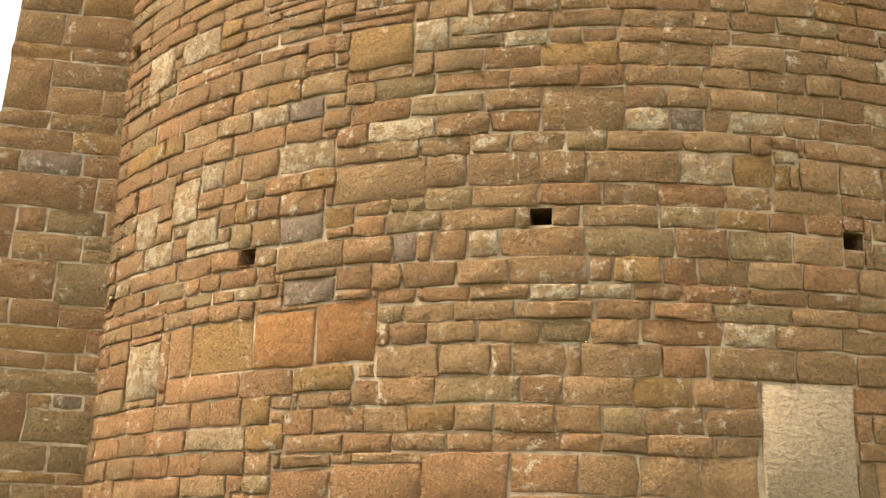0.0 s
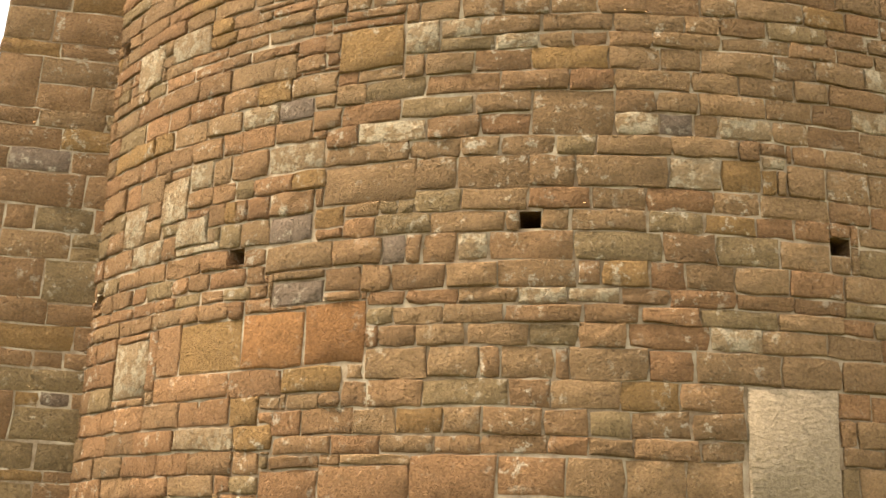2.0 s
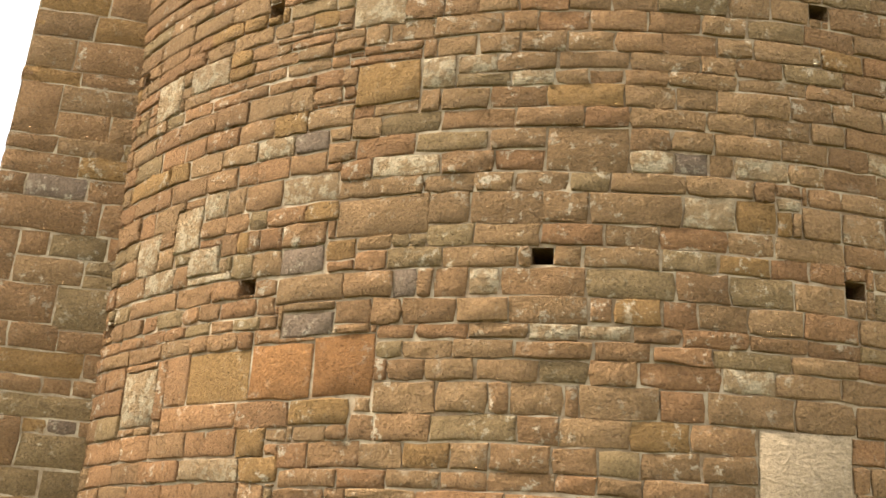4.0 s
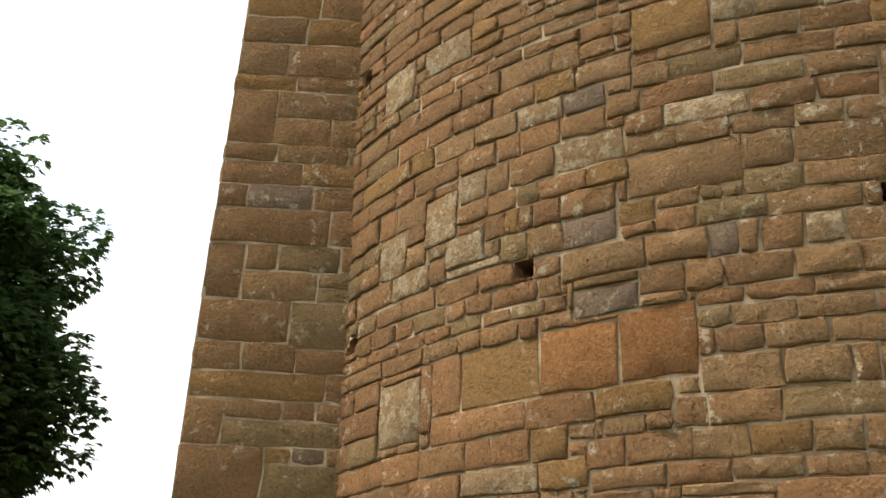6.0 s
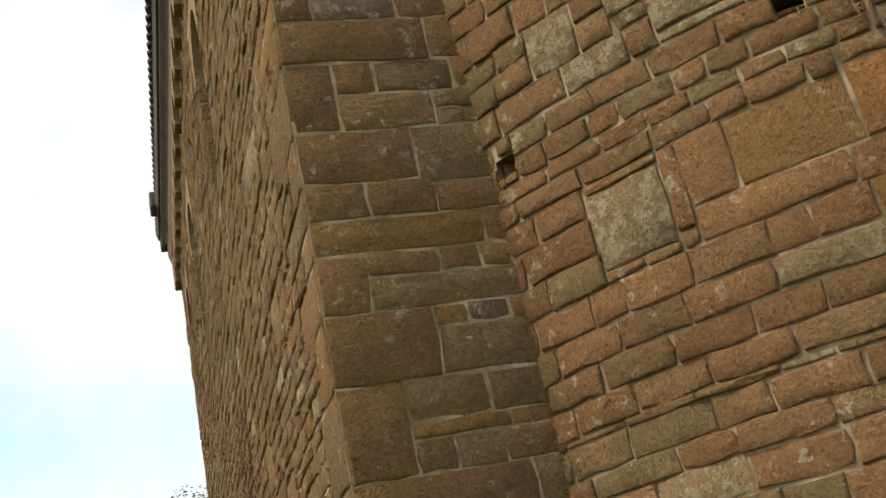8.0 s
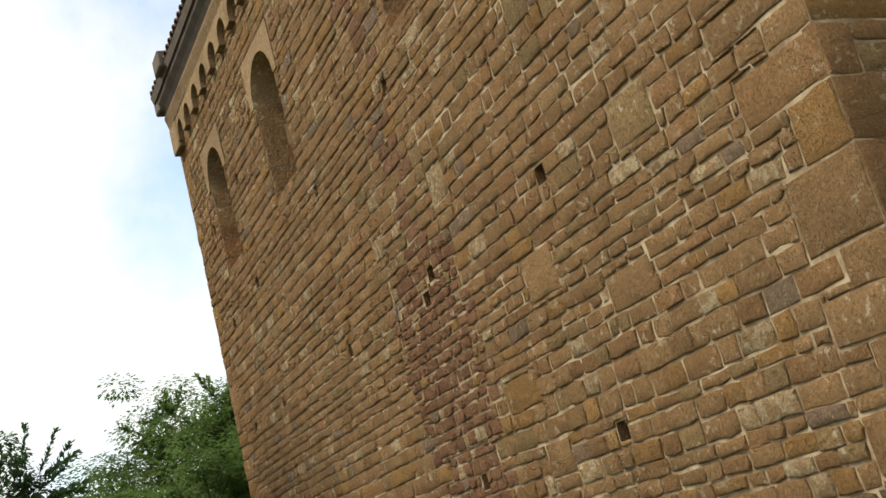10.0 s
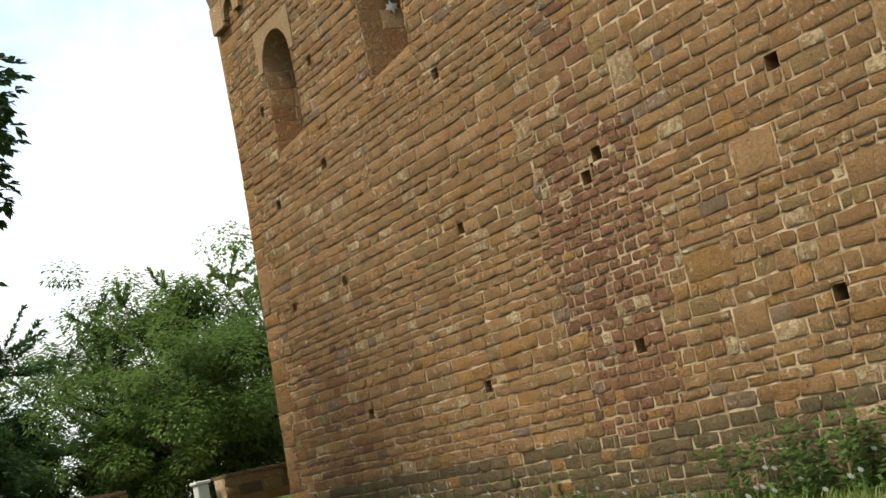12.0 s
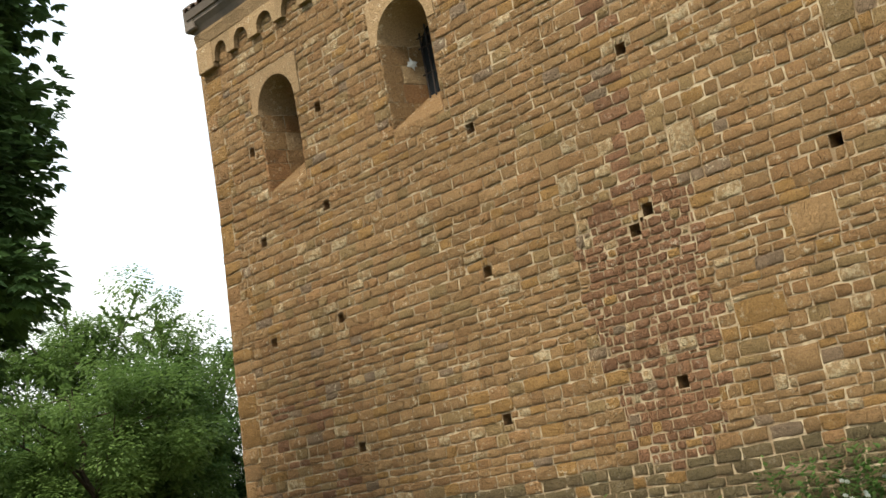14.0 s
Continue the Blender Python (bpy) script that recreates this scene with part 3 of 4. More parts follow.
APSE_TAN = [
    (253.2, 258.7, 4.469, 4.731), (247.1, 252.3, 4.168, 4.354), (252.3, 256.0, 4.168, 4.354), (256.4, 262.0, 4.168, 4.354),
    (250.5, 255.0, 3.118, 3.289), (255.2, 260.5, 3.118, 3.289), (258.9, 262.9, 2.52, 2.729), (255.0, 258.8, 2.52, 2.729),
    (237.4, 243.2, 4.12, 4.34), (238.4, 241.3, 4.00, 4.12),
]
APSE_MARKS = [(*m, kind) for kind, marks in (("tan", APSE_TAN), ("red", APSE_RED), ("ochre", APSE_OCHRE), ("pale", APSE_PALE),
                                             ("blue", APSE_BLUE)) for m in marks]
APSE_MARKS += [(230.1, 235.7, 3.20, 3.53, "orange"), (235.7, 240.7, 3.21, 3.56, "orange"), (267.0, 273.6, 2.48, 3.118, "slab")]
APSE_HOLES = [(228.8, 3.885), (252.4, 3.98), (274.6, 3.91), (228.3, 5.74), (251.7, 5.78), (272.7, 5.57), (230.05, 2.01),
              (252.0, 2.1), (272.0, 2.1), (295.0, 3.9), (209.9, 3.80), (211.2, 2.0), (209.2, 5.66)]
# courses of the main round, and of the stretch beside the end wall, which run at other heights
APSE_LINES = [2.52, 2.729, 2.83, 2.97, 3.118, 3.289, 3.417, 3.517, 3.609, 3.757, 3.919, 4.04, 4.168, 4.354, 4.469, 4.60, 4.731,
              4.858, 4.996, 5.089, 5.204, 5.335, 5.468, 5.626, 5.733]
SIDE_LINES = [2.495, 2.623, 2.755, 2.896, 3.048, 3.2, 3.36, 3.507, 3.615, 3.70, 3.815, 3.937, 4.096, 4.24, 4.364, 4.541, 4.684,
              4.825, 4.968, 5.125, 5.22, 5.309, 5.40, 5.512, 5.626]


def apse_kind(s, z):
    r = rng.random()
    deg = math.degrees(s / APSE_R)
    if deg < 242 and r < 0.27:
        return "red"
    if r < 0.46:
        return "tan"
    if r < 0.80:
        return "brown"
    if r < 0.86:
        return "red"
    if r < 0.91:
        return "ochre"
    return "grey" if r < 0.985 else "pale"


def build_apse():
    lo, hi, top = 205.5 * RAD, 322 * RAD, 7.4
    half = 0.06
    voids = [(a * RAD - half, z - 0.05, a * RAD + half, z + 0.05) for a, z in APSE_HOLES]
    v, f, ix = wall_core("core", on_apse, lo, hi, 0.2, top, voids, -0.009, step=2 * RAD, deep=0.6)
    core = mesh_part("mortar_core", v, f, [MORTAR, STONE["brown"]], apse, ix)
    tagged(core, "pale lime mortar between the blocks")
    lines = courses(0.3, 2.52, 0.11, 0.20)[:-1] + APSE_LINES[:-1] + courses(5.733, top, 0.09, 0.16)
    rects = lay(lines, lo, hi, 0.2, 0.44, apse_kind)
    for z0, z1 in zip(SIDE_LINES, SIDE_LINES[1:]):
        end = (234 + rng.uniform(-6.5, 6.5)) * RAD
        rects = carve(rects, (lo, z0, end, z1))
        rects += lay([z0, z1], lo, end, 0.15, 0.38, apse_kind)
    for a, b, z0, z1, kind in APSE_MARKS:
        ladder = SIDE_LINES if b < 238 else lines
        n0, n1 = min(ladder, key=lambda v: abs(v - z0)), min(ladder, key=lambda v: abs(v - z1))
        if n1 > n0 and kind != "orange":
            z0, z1 = (n0 if abs(n0 - z0) < 0.045 else z0), (n1 if abs(n1 - z1) < 0.045 else z1)
        cut = (a * RAD, z0, b * RAD, z1)
        if kind not in ("orange", "slab"):
            cut = snapped(rects, cut)
        rects = carve(rects, cut)
        rects.append((*cut, kind))
    for q in voids:
        rects = carve(rects, q)
    set_blocks(rects, on_apse, apse, "stone", (208 * RAD, 2.4, 256 * RAD, 4.9), (-0.002, 0.012), 0.006, gap=0.0075)


def build_windows():
    for i, (a, b) in enumerate(WINDOWS):
        win = new("window_%d" % (i + 1))
        tagged(win, "round-arched window with deep stone reveals and an iron grille", "window", kind="structure")
        mid, r, deep = (a + b) / 2, (b - a) / 2, 0.62
        rise = HEAD - SPRING
        arc = [(mid + r * math.cos(t), SPRING + rise * math.sin(t)) for t in [math.pi * k / 16 for k in range(17)]]
        shrink = 1 - SPLAY * deep / r
        inner = [(mid + (s - mid) * shrink, SPRING + (z - SPRING) * shrink) for s, z in arc]
        # carved arch stone: a slab with the round head cut through it
        bm = bmesh.new()
        outer = [(b + 0.125, SPRING)] + [(mid + (r + 0.125) * x, SPRING + (HEAD - SPRING + 0.15) * y) for x, y in
                                       [(max(-1, min(1, 1.42 * math.cos(math.pi * k / 16))),
                                         max(0, min(1, 1.42 * math.sin(math.pi * k / 16)))) for k in range(1, 16)]] + [(a - 0.125, SPRING)]
        rows = []
        for (s, z), (u, w), (os_, oz) in zip(arc, inner, outer):
            rows.append([bm.verts.new(on_wall(u, w, -deep)), bm.verts.new(on_wall(s, z, 0.012)),
                         bm.verts.new(on_wall(os_, oz, 0.012)), bm.verts.new(on_wall(os_, oz, -0.05))])
        for p, q in zip(rows, rows[1:]):
            for k in range(3):
                bm.faces.new((p[k], q[k], q[k + 1], p[k + 1]))
        for p in (rows[0], rows[-1]):
            bm.faces.new(p)
        bmesh.ops.recalc_face_normals(bm, faces=bm.faces)
        part("arch_stone", bm, STONE["dress"], win, "smooth carved sandstone arch head")
        # jamb blocks on both sides
        for side, y in ((1, b), (-1, a)):
            bm = bmesh.new()
            bm.faces.new([bm.verts.new((d, y - side * (0.006 + SPLAY * d), z)) for d, z in
                          ((0.002, SILL), (deep, SILL), (deep, SPRING), (0.002, SPRING))])
            part("jamb_mortar", bm, MORTAR, win)
            z = SILL
            while z < SPRING - 0.02:
                h = min(rng.uniform(0.15, 0.27), SPRING - z)
                if SPRING - z - h < 0.08:
                    h = SPRING - z
                cut = rng.uniform(0.35, 0.65) * deep
                for d0, d1 in ((0.0, cut), (cut, deep)):
                    v, f = block(d0, z, d1, z + h, 0.0, 0.003, 0.05, 0.004)
                    v = [(d, y - side * (0.012 + p + SPLAY * d), zz) for d, zz, p in v]
                    mesh_part("jamb_stone", v, f, STONE[rng.choice(("dress", "tan", "red", "tan"))], win)
                z += h
        bm = bmesh.new()
        box(bm, -0.004, a + 0.006, SILL - 0.1, deep, b - 0.006, SILL + 0.012)
        for v in bm.verts:
            if v.co.x > 0.1 and v.co.z > SILL:
                v.co.z += 0.5
        bmesh.ops.bevel(bm, geom=bm.edges[:], offset=0.008, segments=1, affect="EDGES")
        part("window_sill", bm, STONE["tan"], win)
        bm = bmesh.new()
        ring = [bm.verts.new(on_wall(s, z, -deep + 0.02)) for s, z in [(mid + r * shrink, SILL)] + inner + [(mid - r * shrink, SILL)]]
        bm.faces.new(ring)
        part("pane", bm, glass, win, "dark leaded glass")
        for k in range(5):
            bm = bmesh.new()
            y = mid + r * shrink * (2 * (k + 0.5) / 5 - 1)
            top = SPRING + rise * shrink * math.sqrt(max(0, 1 - ((y - mid) / (r * shrink)) ** 2))
            tube(bm, (deep - 0.09, y, SILL + 0.42), (deep - 0.09, y, top), 0.012, 0.012, 6)
            part("grille_bar", bm, IRON, win, "black wrought-iron bar")
        for z in (SILL + 0.75, SILL + 1.1, SPRING + 0.1):
            bm = bmesh.new()
            tube(bm, (deep - 0.09, mid - r * shrink, z), (deep - 0.09, mid + r * shrink, z), 0.010, 0.010, 6)
            part("grille_bar", bm, IRON, win, "black wrought-iron bar")
    # broken patch of white render on a jamb of the middle window
    a, b = WINDOWS[1]
    bm = bmesh.new()
    mid = bm.verts.new((0.40, b - 0.034 - SPLAY * 0.40, 6.62))
    star = []
    for k in range(14):
        t = k * math.tau / 14
        r = (0.055, 0.09, 0.06, 0.05, 0.10, 0.045, 0.075)[k % 7]
        star.append(bm.verts.new((0.40 + r * math.cos(t), b - 0.026 - SPLAY * (0.40 + r * math.cos(t)), 6.62 + 0.9 * r * math.sin(t))))
    for p, q in zip(star, star[1:] + star[:1]):
        bm.faces.new((mid, p, q))
    part("render_patch", bm, WHITE, bpy.data.objects["window_2"], "broken white patch of render")


def build_eaves():
    frieze = new("arcade_frieze")
    tagged(frieze, "row of small blind arches in pale stone under the eaves", "frieze", kind="structure")
    pitch, r, y = 0.557, 0.17, WALL_END
    base, crown, topz = 7.78, 8.18, 8.26
    count = int(WALL_END / pitch)
    for i in range(count):
        y1 = WALL_END - 0.33 - i * pitch
        y0 = y1 - pitch
        mid = (y0 + y1) / 2
        bm = bmesh.new()
        pts = [(mid + r * math.cos(math.pi * k / 10), crown - r + r * math.sin(math.pi * k / 10)) for k in range(11)]
        ring = [(y1, 8.0 - 0.06), (mid + r, 8.0 - 0.06)] + pts + [(mid - r, 8.0 - 0.06), (y0, 8.0 - 0.06)]
        tops = [(y1, topz)] + [(min(y1, max(y0, p[0])), topz) for p in ring[1:-1]] + [(y0, topz)]
        rows = [[bm.verts.new(on_wall(p[0], p[1], d)) for d in (-0.02, 0.075)] + [bm.verts.new(on_wall(t[0], t[1], 0.075))]
                for p, t in zip(ring, tops)]
        for p, q in zip(rows, rows[1:]):
            for k in range(2):
                try:
                    bm.faces.new((p[k], q[k], q[k + 1], p[k + 1]))
                except ValueError:
                    pass
        bmesh.ops.remove_doubles(bm, verts=bm.verts[:], dist=0.0005)
        bmesh.ops.recalc_face_normals(bm, faces=bm.faces)
        part("arch", bm, STONE["dress"], frieze)
    bm = bmesh.new()
    box(bm, -0.09, WALL_END - 0.50, 7.86, 0.02, WALL_END - 0.12, topz)
    bmesh.ops.bevel(bm, geom=bm.edges[:], offset=0.012, segments=1, affect="EDGES")
    part("corner_block", bm, STONE["dress"], frieze)
    cornice = new("cornice")
    tagged(cornice, "moulded stone cornice carrying the roof edge", "cornice", kind="structure")
    # cove and roof board are coloured darker to stand for shade below the tiles
    for prof, mat, name in (
            (((0.02, 8.26), (0.09, 8.26), (0.13, 8.40), (0.13, 8.44), (0.02, 8.44)), STONE["dress"], "lower_moulding"),
            (((0.02, 8.44), (0.10, 8.44), (0.15, 8.53), (0.21, 8.60), (0.21, 8.66), (0.02, 8.66)), SHADED_STONE, "cove"),
            (((0.02, 8.66), (0.24, 8.66), (0.27, 8.76), (0.02, 8.80)), SHADED_STONE, "roof_board")):
        bm = bmesh.new()
        ends = [[bm.verts.new(on_wall(y, z, d)) for d, z in prof] for y in (-0.05, WALL_END + 0.02)]
        n = len(prof)
        for k in range(n):
            bm.faces.new((ends[0][k], ends[0][(k + 1) % n], ends[1][(k + 1) % n], ends[1][k]))
        bm.faces.new(ends[0])
        bm.faces.new(ends[1][::-1])
        bmesh.ops.recalc_face_normals(bm, faces=bm.faces)
        part(name, bm, mat, cornice)
    # stepped cornice end at the corner
    bm = bmesh.new()
    box(bm, -0.22, WALL_END - 0.34, 8.50, 0.2, WALL_END - 0.10, 8.90)
    bmesh.ops.bevel(bm, geom=bm.edges[:], offset=0.02, segments=1, affect="EDGES")
    part("end_block", bm, SHADED_STONE, cornice)
    bm = bmesh.new()
    box(bm, -0.33, 10.22, 8.70, -0.16, 10.58, 8.94)
    bmesh.ops.bevel(bm, geom=bm.edges[:], offset=0.02, segments=1, affect="EDGES")
    part("gutter_box", bm, SHADED_STONE, cornice)
    roof = new("roof")
    tagged(roof, "pitched roof of curved clay tiles, weathered dark", "roof", kind="structure")
    bm = bmesh.new()
    vs = [bm.verts.new(p) for p in ((-0.22, -0.1, 8.80), (-0.22, WALL_END - 0.12, 8.80), (4.73, WALL_END - 0.12, 11.0), (4.73, -0.1, 11.0),
                                    (9.7, WALL_END - 0.12, 8.80), (9.7, -0.1, 8.80))]
    bm.faces.new((vs[0], vs[1], vs[2], vs[3]))
    bm.faces.new((vs[3], vs[2], vs[4], vs[5]))
    part("roof_deck", bm, TILE, roof)
    v0, f0 = [], []
    for k in range(9):
        t = math.pi * k / 8
        v0.append((0.075 * math.cos(t), 0.055 * math.sin(t)))
    y = 0.0
    slope = Vector((4.99, 0, 2.2)).normalized()
    while y < WALL_END - 0.15:
        start = Vector((-0.25, y, 8.79 + rng.uniform(-0.006, 0.006)))
        verts = []
        for dist in (0.0, 0.5):
            for a, h in v0:
                verts.append(tuple(start + slope * dist + Vector((-0.4 * h, a, 0.9 * h))))
            for a, h in v0:
                verts.append(tuple(start + slope * dist + Vector((-0.4 * h * 0.75, a * 0.8, 0.9 * (h - 0.012)))))
        faces = []
        for k in range(8):
            faces.append((k, k + 1, 18 + k + 1, 18 + k))
            faces.append((9 + k, k, k + 1, 9 + k + 1))
            faces.append((9 + k + 1, 9 + k, 27 + k, 27 + k + 1))
        mesh_part("roof_tile", verts, faces, TILE, roof)
        y += 0.168
    # plain walls that close the building
    bm = bmesh.new()
    box(bm, 0.02, WALL_END - 0.6, 0.2, 9.4, WALL_END - 0.015, 8.3)
    part("wall_west", bm, STONE["tan"], None)
    tagged(bpy.data.objects["wall_west"], "plain sandstone wall closing the nave end", "wall", kind="structure")
    bm = bmesh.new()
    box(bm, 0.95, 0.43, 0.2, 1.05, WALL_END - 0.63, 8.7)
    part("wall_inner", bm, STONE["tan"], None)
    tagged(bpy.data.objects["wall_inner"], "inner leaf of the nave wall", "wall", kind="structure")
    bm = bmesh.new()
    box(bm, 0.0, 0.035, 8.15, 9.4, 0.4, 11.0)
    box(bm, 8.4, 0.035, 0.2, 9.4, WALL_END - 0.65, 8.15)
    part("wall_gable", bm, STONE["tan"], None)
    tagged(bpy.data.objects["wall_gable"], "plain sandstone gable and far wall", "wall", kind="structure")
    bm = bmesh.new()
    tip = bm.verts.new((4.73, 0.1, 9.6))
    ring = [bm.verts.new(on_apse((210 + 3 * k) * RAD, 7.4, 0.12)) for k in range(38)]
    for p, q in zip(ring, ring[1:]):
        bm.faces.new((p, q, tip))
    part("apse_roof", bm, TILE, None)
    tagged(bpy.data.objects["apse_roof"], "half-conical clay tile roof of the apse", "roof", kind="structure")


# ---- plants ----
def leaf_cloud(centre, radii, lobes, per, size, prng, droop=0.3, hollow=0.35, palmate=False):
    """A crown of many leafy lobes; each lobe is a loose shell of leaves."""
    verts, faces = [], []
    c = Vector(centre)
    for _ in range(lobes):
        d = Vector((prng.gauss(0, 1), prng.gauss(0, 1), prng.gauss(0, 1))).normalized()
        wob = 1 + 0.30 * noise.noise(d * 1.9 + c * 0.13)
        rr = (hollow + (1 - hollow) * prng.random() ** 0.5) * wob * 0.88
        p = c + Vector((d.x * radii[0], d.y * radii[1], d.z * radii[2])) * rr
        lobe = min(radii) * prng.uniform(0.13, 0.27)
        for _ in range(per):
            o = Vector((prng.gauss(0, 1), prng.gauss(0, 1), prng.gauss(0, 1))).normalized()
            q = p + Vector((o.x, o.y, o.z * 0.75)) * lobe * (0.45 + 0.65 * prng.random() ** 0.6)
            fan = 5 if palmate else 1
            yaw = math.atan2(o.y, o.x) + prng.uniform(-1.2, 1.2)
            for k in range(fan):
                a = yaw + (k - 2) * 0.5 if palmate else yaw
                dirv = Vector((math.cos(a), math.sin(a), -droop + 0.5 * o.z + prng.uniform(-0.3, 0.3))).normalized()
                side = dirv.cross(Vector((prng.uniform(-0.4, 0.4), prng.uniform(-0.4, 0.4), 1))).normalized()
                ln = size * prng.uniform(0.7, 1.25)
                n = len(verts)
                verts.extend((tuple(q), tuple(q + dirv * ln * 0.6 + side * ln * 0.26), tuple(q + dirv * ln + Vector((0, 0, -0.12 * ln))),
                              tuple(q + dirv * ln * 0.6 - side * ln * 0.26)))
                faces.append((n, n + 1, n + 2, n + 3))
    return verts, faces


def tree(name, base, height, crown_c, radii, lobes, per, size, mat, label, seed, palmate=False, limbs=9, girth=0.14, hollow=0.35, spread=0.82):
    prng = random.Random(seed)
    x, y = base
    z = ground_z(x, y) - 0.05
    root = new(name)
    root.location = (x, y, z)
    tagged(root, label, "tree")
    c = Vector(crown_c)
    bm = bmesh.new()
    p, r = Vector((0, 0, 0)), girth
    joints = [(p.copy(), r)]
    top = height * 0.8
    for k in range(6):
        e = Vector((prng.uniform(-0.08, 0.08) * k, prng.uniform(-0.08, 0.08) * k, top * (k + 1) / 6))
        tube(bm, p, e, r, r * 0.8, 8)
        p, r = e, r * 0.8
        joints.append((p.copy(), r))
    twigs = []
    for k in range(limbs):
        s, r0 = joints[prng.randrange(2, 7)]
        d = Vector((prng.gauss(0, 1), prng.gauss(0, 1), prng.uniform(0.1, 1.2))).normalized()
        m = s + Vector((d.x * radii[0], d.y * radii[1], d.z * radii[2])) * 0.45
        off = m - c
        reach = Vector((off.x / radii[0], off.y / radii[1], off.z / radii[2])).length
        if reach > 0.65:
            m = c + off * (0.65 / reach)
        tube(bm, s, m, r0 * 0.6, r0 * 0.35, 6)
        for _ in range(3):
            d2 = (d + Vector((prng.gauss(0, 0.5), prng.gauss(0, 0.5), prng.gauss(0.1, 0.4)))).normalized()
            tip = m + Vector((d2.x * radii[0], d2.y * radii[1], d2.z * radii[2])) * 0.42
            off = tip - c
            reach = Vector((off.x / radii[0], off.y / radii[1], off.z / radii[2])).length
            if reach > spread:
                tip = c + off * (spread / reach)
            tube(bm, m, tip, r0 * 0.33, r0 * 0.06, 5)
            twigs.append((m, tip))
    part("trunk", bm, BARK, root)
    v, f = leaf_cloud(c, radii, lobes, per, size, prng, palmate=palmate, hollow=hollow)
    for a, e in twigs:
        for _ in range(60):
            q = a.lerp(e, 0.15 + 0.9 * prng.random())
            o = Vector((prng.gauss(0, 1), prng.gauss(0, 1), prng.gauss(0, 1))).normalized()
            d = ((e - a).normalized() + o * 0.9).normalized()
            w = d.cross(o).normalized()
            ln = size * prng.uniform(0.8, 1.4)
            n = len(v)
            v.extend((tuple(q), tuple(q + d * ln * 0.55 + w * ln * 0.22), tuple(q + d * ln), tuple(q + d * ln * 0.55 - w * ln * 0.22)))
            f.append((n, n + 1, n + 2, n + 3))
    mesh_part("crown", v, f, mat, root)
    return root


build_long_wall()
build_end_wall()
build_apse()
build_windows()
build_eaves()

chestnut = tree("chestnut_tree", (-5.95, 9.6), 7.5, (0, 0, 5.5), (2.3, 2.3, 4.1), 330, 80, 0.14, LEAF_CHESTNUT,
     "large chestnut tree with dark drooping compound leaves", 3, True, 14, 0.26, 0.55)
low_v, low_f = leaf_cloud((-0.25, -0.9, 3.8), (2.1, 2.1, 2.4), 150, 70, 0.14, random.Random(31), hollow=0.5, palmate=True)
mesh_part("lower_crown", low_v, low_f, LEAF_CHESTNUT, chestnut)
tree("young_tree", (-2.9, 17.5), 3.8, (0, 0, 2.0), (1.7, 1.2, 2.6), 90, 130, 0.11, LEAF_DARK,
     "dark young tree with upright twigs", 5, False, 22, 0.06, 0.1, 1.12)
tree("hedge_shrub", (0.8, 18.4), 1.8, (0, 0, 0.9), (3.4, 0.9, 1.5), 130, 220, 0.11, LEAF_DARK,
     "dense dark shrub closing the garden behind the low wall", 15, False, 10, 0.05, 0.1)
tree("hedge_shrub", (5.4, 18.8), 1.8, (0, 0, 0.9), (3.0, 0.9, 1.5), 120, 220, 0.11, LEAF_DARK,
     "dense dark shrub closing the garden behind the low wall", 16, False, 10, 0.05, 0.1)
tree("hedge_shrub", (-4.3, 13.4), 2.2, (0, 0, 1.1), (1.5, 1.1, 1.7), 90, 200, 0.10, LEAF_DARK,
     "dark shrub in deep shade under the chestnut", 17, False, 10, 0.05, 0.1)
tree("garden_tree", (0.1, 16.0), 3.2, (0, 0, 1.4), (2.5, 1.7, 2.1), 110, 330, 0.085, LEAF_GREEN,
     "bushy fresh-green tree leafing down to the ground", 6, False, 10, 0.09, 0.2)
tree("garden_tree", (1.9, 17.0), 3.4, (0, 0, 1.5), (1.7, 1.6, 2.1), 90, 330, 0.085, LEAF_MID,
     "bushy green tree behind the low wall", 7, False, 10, 0.09, 0.2)
tree("garden_tree", (-3.4, 18.6), 3.4, (0, 0, 1.3), (2.8, 1.8, 2.2), 120, 330, 0.085, LEAF_MID,
     "bushy green tree behind the low wall", 8, False, 10, 0.1, 0.2)
tree("thin_tree", (0.6, 21.0), 5.0, (0, 0, 2.4), (2.6, 2.2, 2.9), 120, 190, 0.11, LEAF_MID,
     "taller thin-leaved tree with light showing through", 9, False, 14, 0.1, 0.3)
tree("thin_tree", (3.6, 20.0), 5.6, (0, 0, 2.8), (2.4, 2.2, 3.1), 120, 190, 0.11, LEAF_GREEN,
     "taller thin-leaved tree with light showing through", 10, False, 14, 0.1, 0.3)
tree("thin_tree", (1.4, 19.6), 5.2, (0, 0, 2.6), (2.0, 1.8, 2.8), 110, 190, 0.11, LEAF_GREEN,
     "taller thin-leaved tree with light showing through", 21, False, 14, 0.1, 0.3)
tree("thin_tree", (6.8, 22.0), 5.0, (0, 0, 2.3), (2.8, 2.2, 2.9), 120, 190, 0.11, LEAF_MID,
     "taller thin-leaved tree with light showing through", 13, False, 14, 0.1, 0.3)
tree("garden_tree", (-7.0, 19.0), 4.2, (0, 0, 1.6), (3.4, 2.2, 2.6), 130, 240, 0.12, LEAF_DARK,
     "dark bushy tree at the edge of the grass", 12, False, 12, 0.1, 0.2)
tree("garden_tree", (-3.7, 15.9), 2.2, (0, 0, 0.8), (2.0, 0.8, 1.2), 80, 170, 0.10, LEAF_DARK,
     "dark dense shrub in the shade of the chestnut", 14, False, 8, 0.06, 0.1)


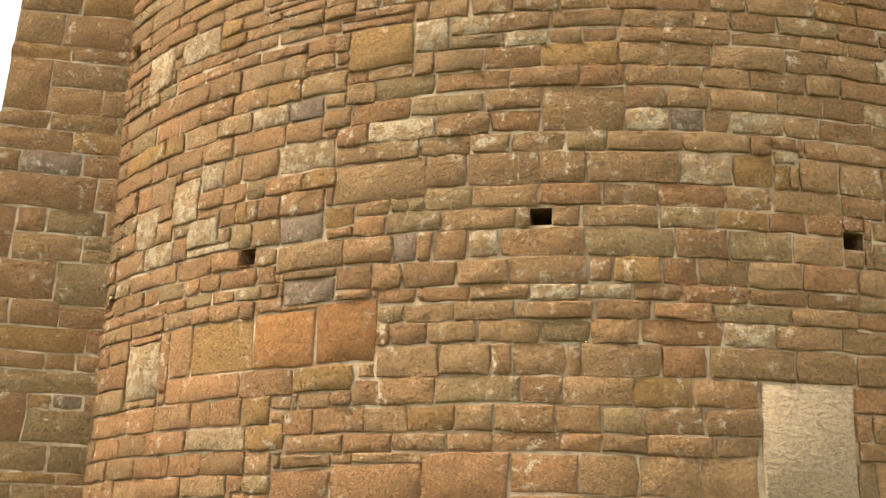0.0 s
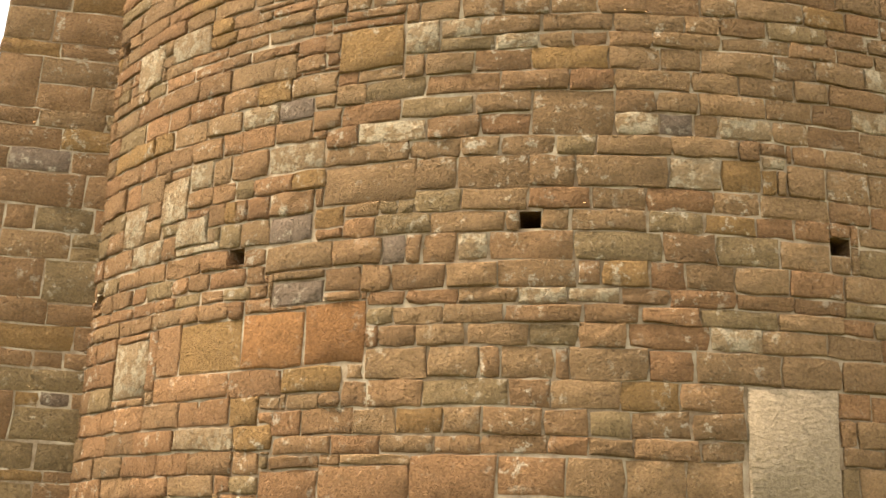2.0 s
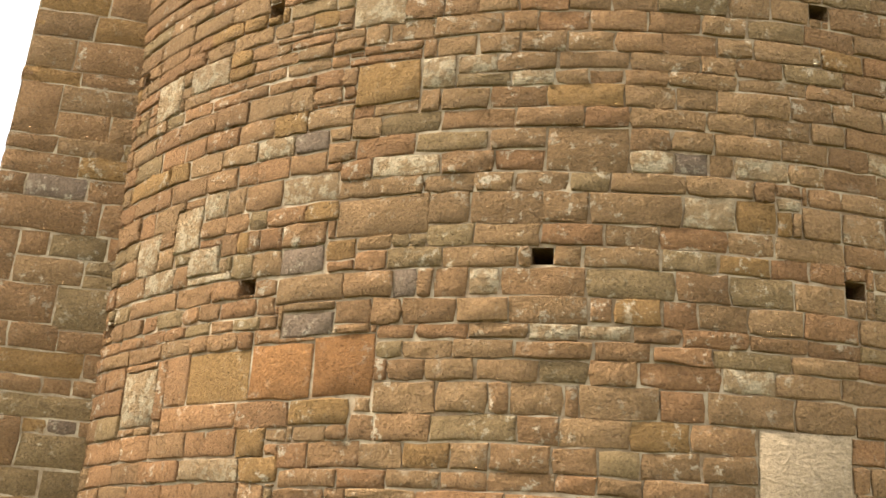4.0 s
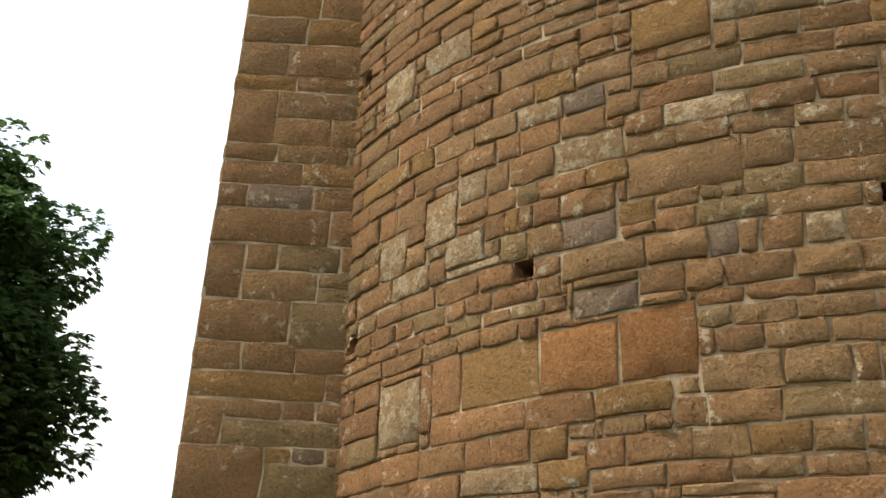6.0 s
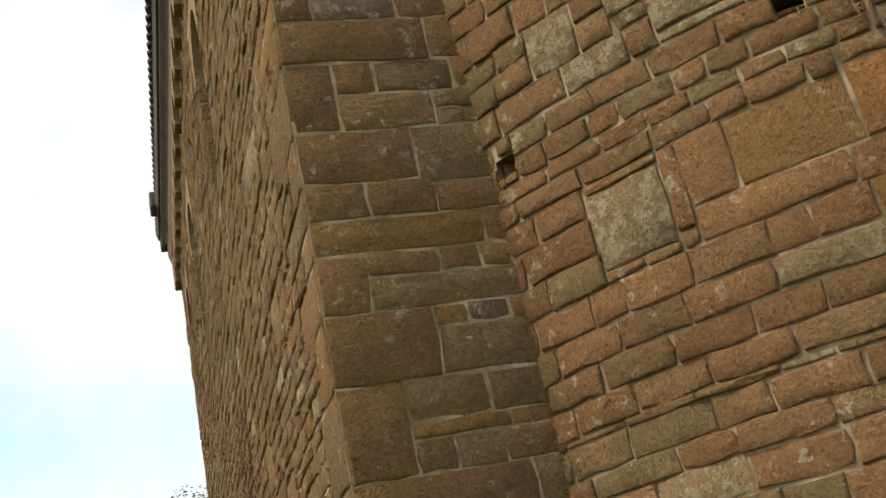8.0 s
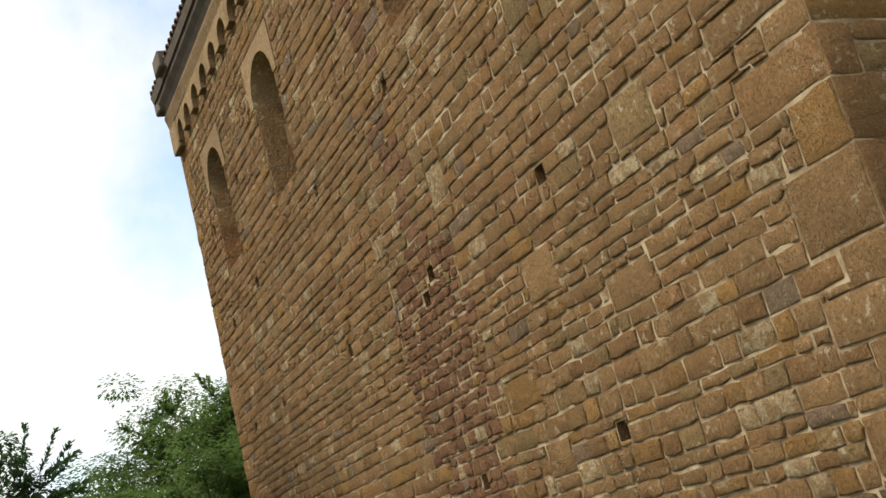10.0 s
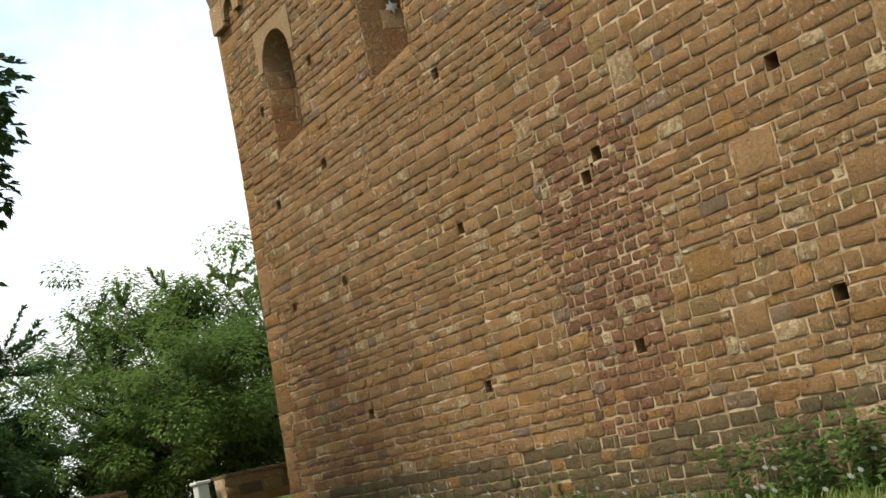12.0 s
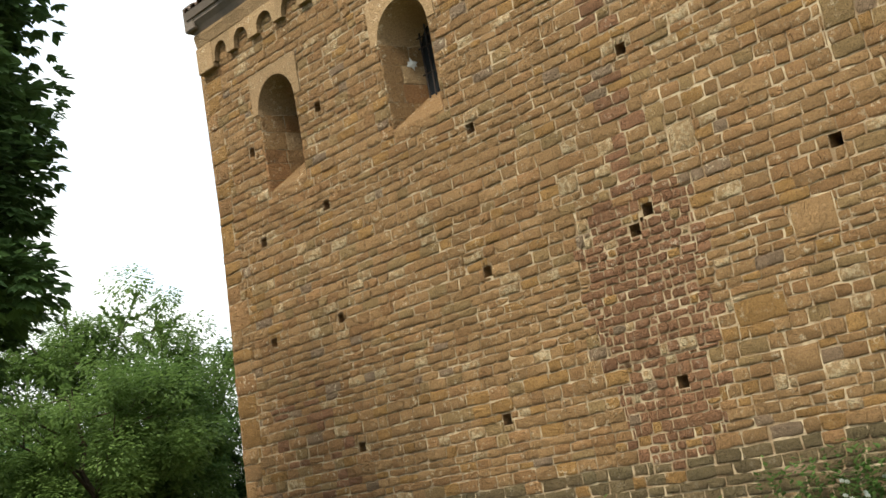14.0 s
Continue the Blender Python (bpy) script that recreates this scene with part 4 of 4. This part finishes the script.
def low_wall(p, q, h, label):
    root = new("low_wall")
    tagged(root, label, "wall", kind="structure")
    p, q = Vector((*p, 0)), Vector((*q, 0))
    d = (q - p).normalized()
    nrm = Vector((d.y, -d.x, 0))
    length = (q - p).length
    z0 = min(ground_z(p.x, p.y), ground_z(q.x, q.y)) - 0.1

    def put(s, z, dd):
        v = p + d * s + nrm * (dd + 0.14)
        return (v.x, v.y, z0 + z)

    bm = bmesh.new()
    box(bm, 0, -0.12, 0, length, 0.12, h + 0.1)
    for v in bm.verts:
        w = p + d * v.co.x - nrm * v.co.y
        v.co = (w.x, w.y, z0 + v.co.z)
    part("mortar_core", bm, MORTAR, root)
    rects = lay(courses(0, h + 0.1, 0.1, 0.16), 0, length, 0.2, 0.45, lambda s, z: rng.choice(("brown", "tan", "moss", "grey")))
    set_blocks(rects, put, root, "stone", (0, -1, 99, 9), (-0.01, 0.01), 0.006)
    n = max(2, int(length / 0.8))
    for k in range(n):
        v, f = block(k * length / n, h + 0.1, (k + 1) * length / n, h + 0.17, 0.02, 0.004, 0.33)
        mesh_part("coping_stone", [put(*u) for u in v], f, STONE["moss"], root)


low_wall((-0.3, 13.4), (3.2, 14.2), 0.42, "low sandstone parapet with flat coping beside the path")
low_wall((-5.0, 15.0), (-1.35, 14.4), 0.42, "low dark sandstone wall in the shade of the trees")

bm = bmesh.new()
box(bm, -0.09, -0.09, 0, 0.09, 0.09, 0.42)
box(bm, -0.12, -0.12, 0.42, 0.12, 0.12, 0.47)
bmesh.ops.bevel(bm, geom=bm.edges[:], offset=0.012, segments=1, affect="EDGES")
post = part("marker_post", bm, WHITE)
post.location = (-0.55, 13.5, ground_z(-0.55, 13.5) - 0.02)
tagged(post, "short white painted marker post beside the path", "post")


def build_grass():
    prng = random.Random(21)
    verts, faces = [], []
    for k in range(26000):
        if k < 16000:
            x, y = -abs(prng.gauss(0, 1.1)) - 0.03, prng.uniform(0.0, 12.5)
            h = prng.uniform(0.03, 0.10) * (1.8 if prng.random() < 0.06 else 1)
        else:
            x, y = prng.uniform(-6.5, 1.5), prng.uniform(1.0, 15.0)
            if x > -0.02 and y < 11.7:
                continue
            h = prng.uniform(0.02, 0.06)
        z = ground_z(x, y) - 0.01
        a = prng.uniform(0, math.tau)
        w = prng.uniform(0.004, 0.009)
        lean = Vector((math.cos(a + 1.3), math.sin(a + 1.3), 0)) * h * prng.uniform(0.1, 0.6)
        s = Vector((math.cos(a), math.sin(a), 0)) * w
        b = Vector((x, y, z))
        n = len(verts)
        verts.extend((tuple(b - s), tuple(b + s), tuple(b + s * 0.7 + lean * 0.4 + Vector((0, 0, h * 0.6))),
                      tuple(b - s * 0.7 + lean * 0.4 + Vector((0, 0, h * 0.6))), tuple(b + lean + Vector((0, 0, h)))))
        faces.extend(((n, n + 1, n + 2, n + 3), (n + 3, n + 2, n + 4)))
    tagged(mesh_part("grass", verts, faces, BLADE), "uneven grass growing along the foot of the wall", "grass", kind="stuff")
    # tall weeds with leaves near the corner end of the wall
    verts, faces = [], []
    for k in range(190):
        x, y = -prng.uniform(0.05, 0.6), 0.9 + 2.9 * prng.random() ** 1.3 if k < 165 else prng.uniform(4, 11)
        z, h = ground_z(x, y), prng.uniform(0.15, 0.62) * (1 if k < 165 else 0.5)
        b = Vector((x, y, z))
        tip = b + Vector((prng.uniform(-0.1, 0.1), prng.uniform(-0.1, 0.1), h))
        n = len(verts)
        verts.extend((tuple(b + Vector((0.004, 0, 0))), tuple(b - Vector((0.004, 0, 0))), tuple(tip)))
        faces.append((n, n + 1, n + 2))
        for i in range(int(h * 60)):
            t = prng.random()
            q = b.lerp(tip, t)
            a = prng.uniform(0, math.tau)
            d = Vector((math.cos(a), math.sin(a), prng.uniform(-0.2, 0.7))).normalized() * prng.uniform(0.04, 0.10)
            s = d.cross(Vector((0, 0, 1))).normalized() * d.length * 0.25
            n = len(verts)
            verts.extend((tuple(q), tuple(q + d * 0.5 + s), tuple(q + d), tuple(q + d * 0.5 - s)))
            faces.append((n, n + 1, n + 2, n + 3))
    tagged(mesh_part("weeds", verts, faces, LEAF_MID), "leafy weeds standing against the plinth", "weeds", kind="stuff")


build_grass()


def build_daisies():
    prng = random.Random(4)
    for k in range(46):
        x, y = -prng.uniform(0.25, 1.4), prng.uniform(1.3, 7.5)
        z, h = ground_z(x, y), prng.uniform(0.12, 0.28)
        root = new("daisy")
        root.location = (x, y, z)
        tagged(root, "small white flower on a thin green stalk", "flower", "daisies in the grass")
        bm = bmesh.new()
        tube(bm, (0, 0, -0.01), (0.01, 0, h), 0.003, 0.002, 4)
        part("stalk", bm, BLADE, root)
        bm = bmesh.new()
        c = bm.verts.new((0.01, 0, h + 0.004))
        ring = []
        for i in range(14):
            a = i * math.tau / 14
            r = 0.026 if i % 2 else 0.017
            ring.append(bm.verts.new((0.01 - 0.5 * r * math.cos(a), r * math.sin(a), h + 0.004 + 0.8 * r * math.cos(a))))
        for p, q in zip(ring, ring[1:] + ring[:1]):
            bm.faces.new((c, p, q))
        part("petals", bm, PETAL, root)


build_daisies()
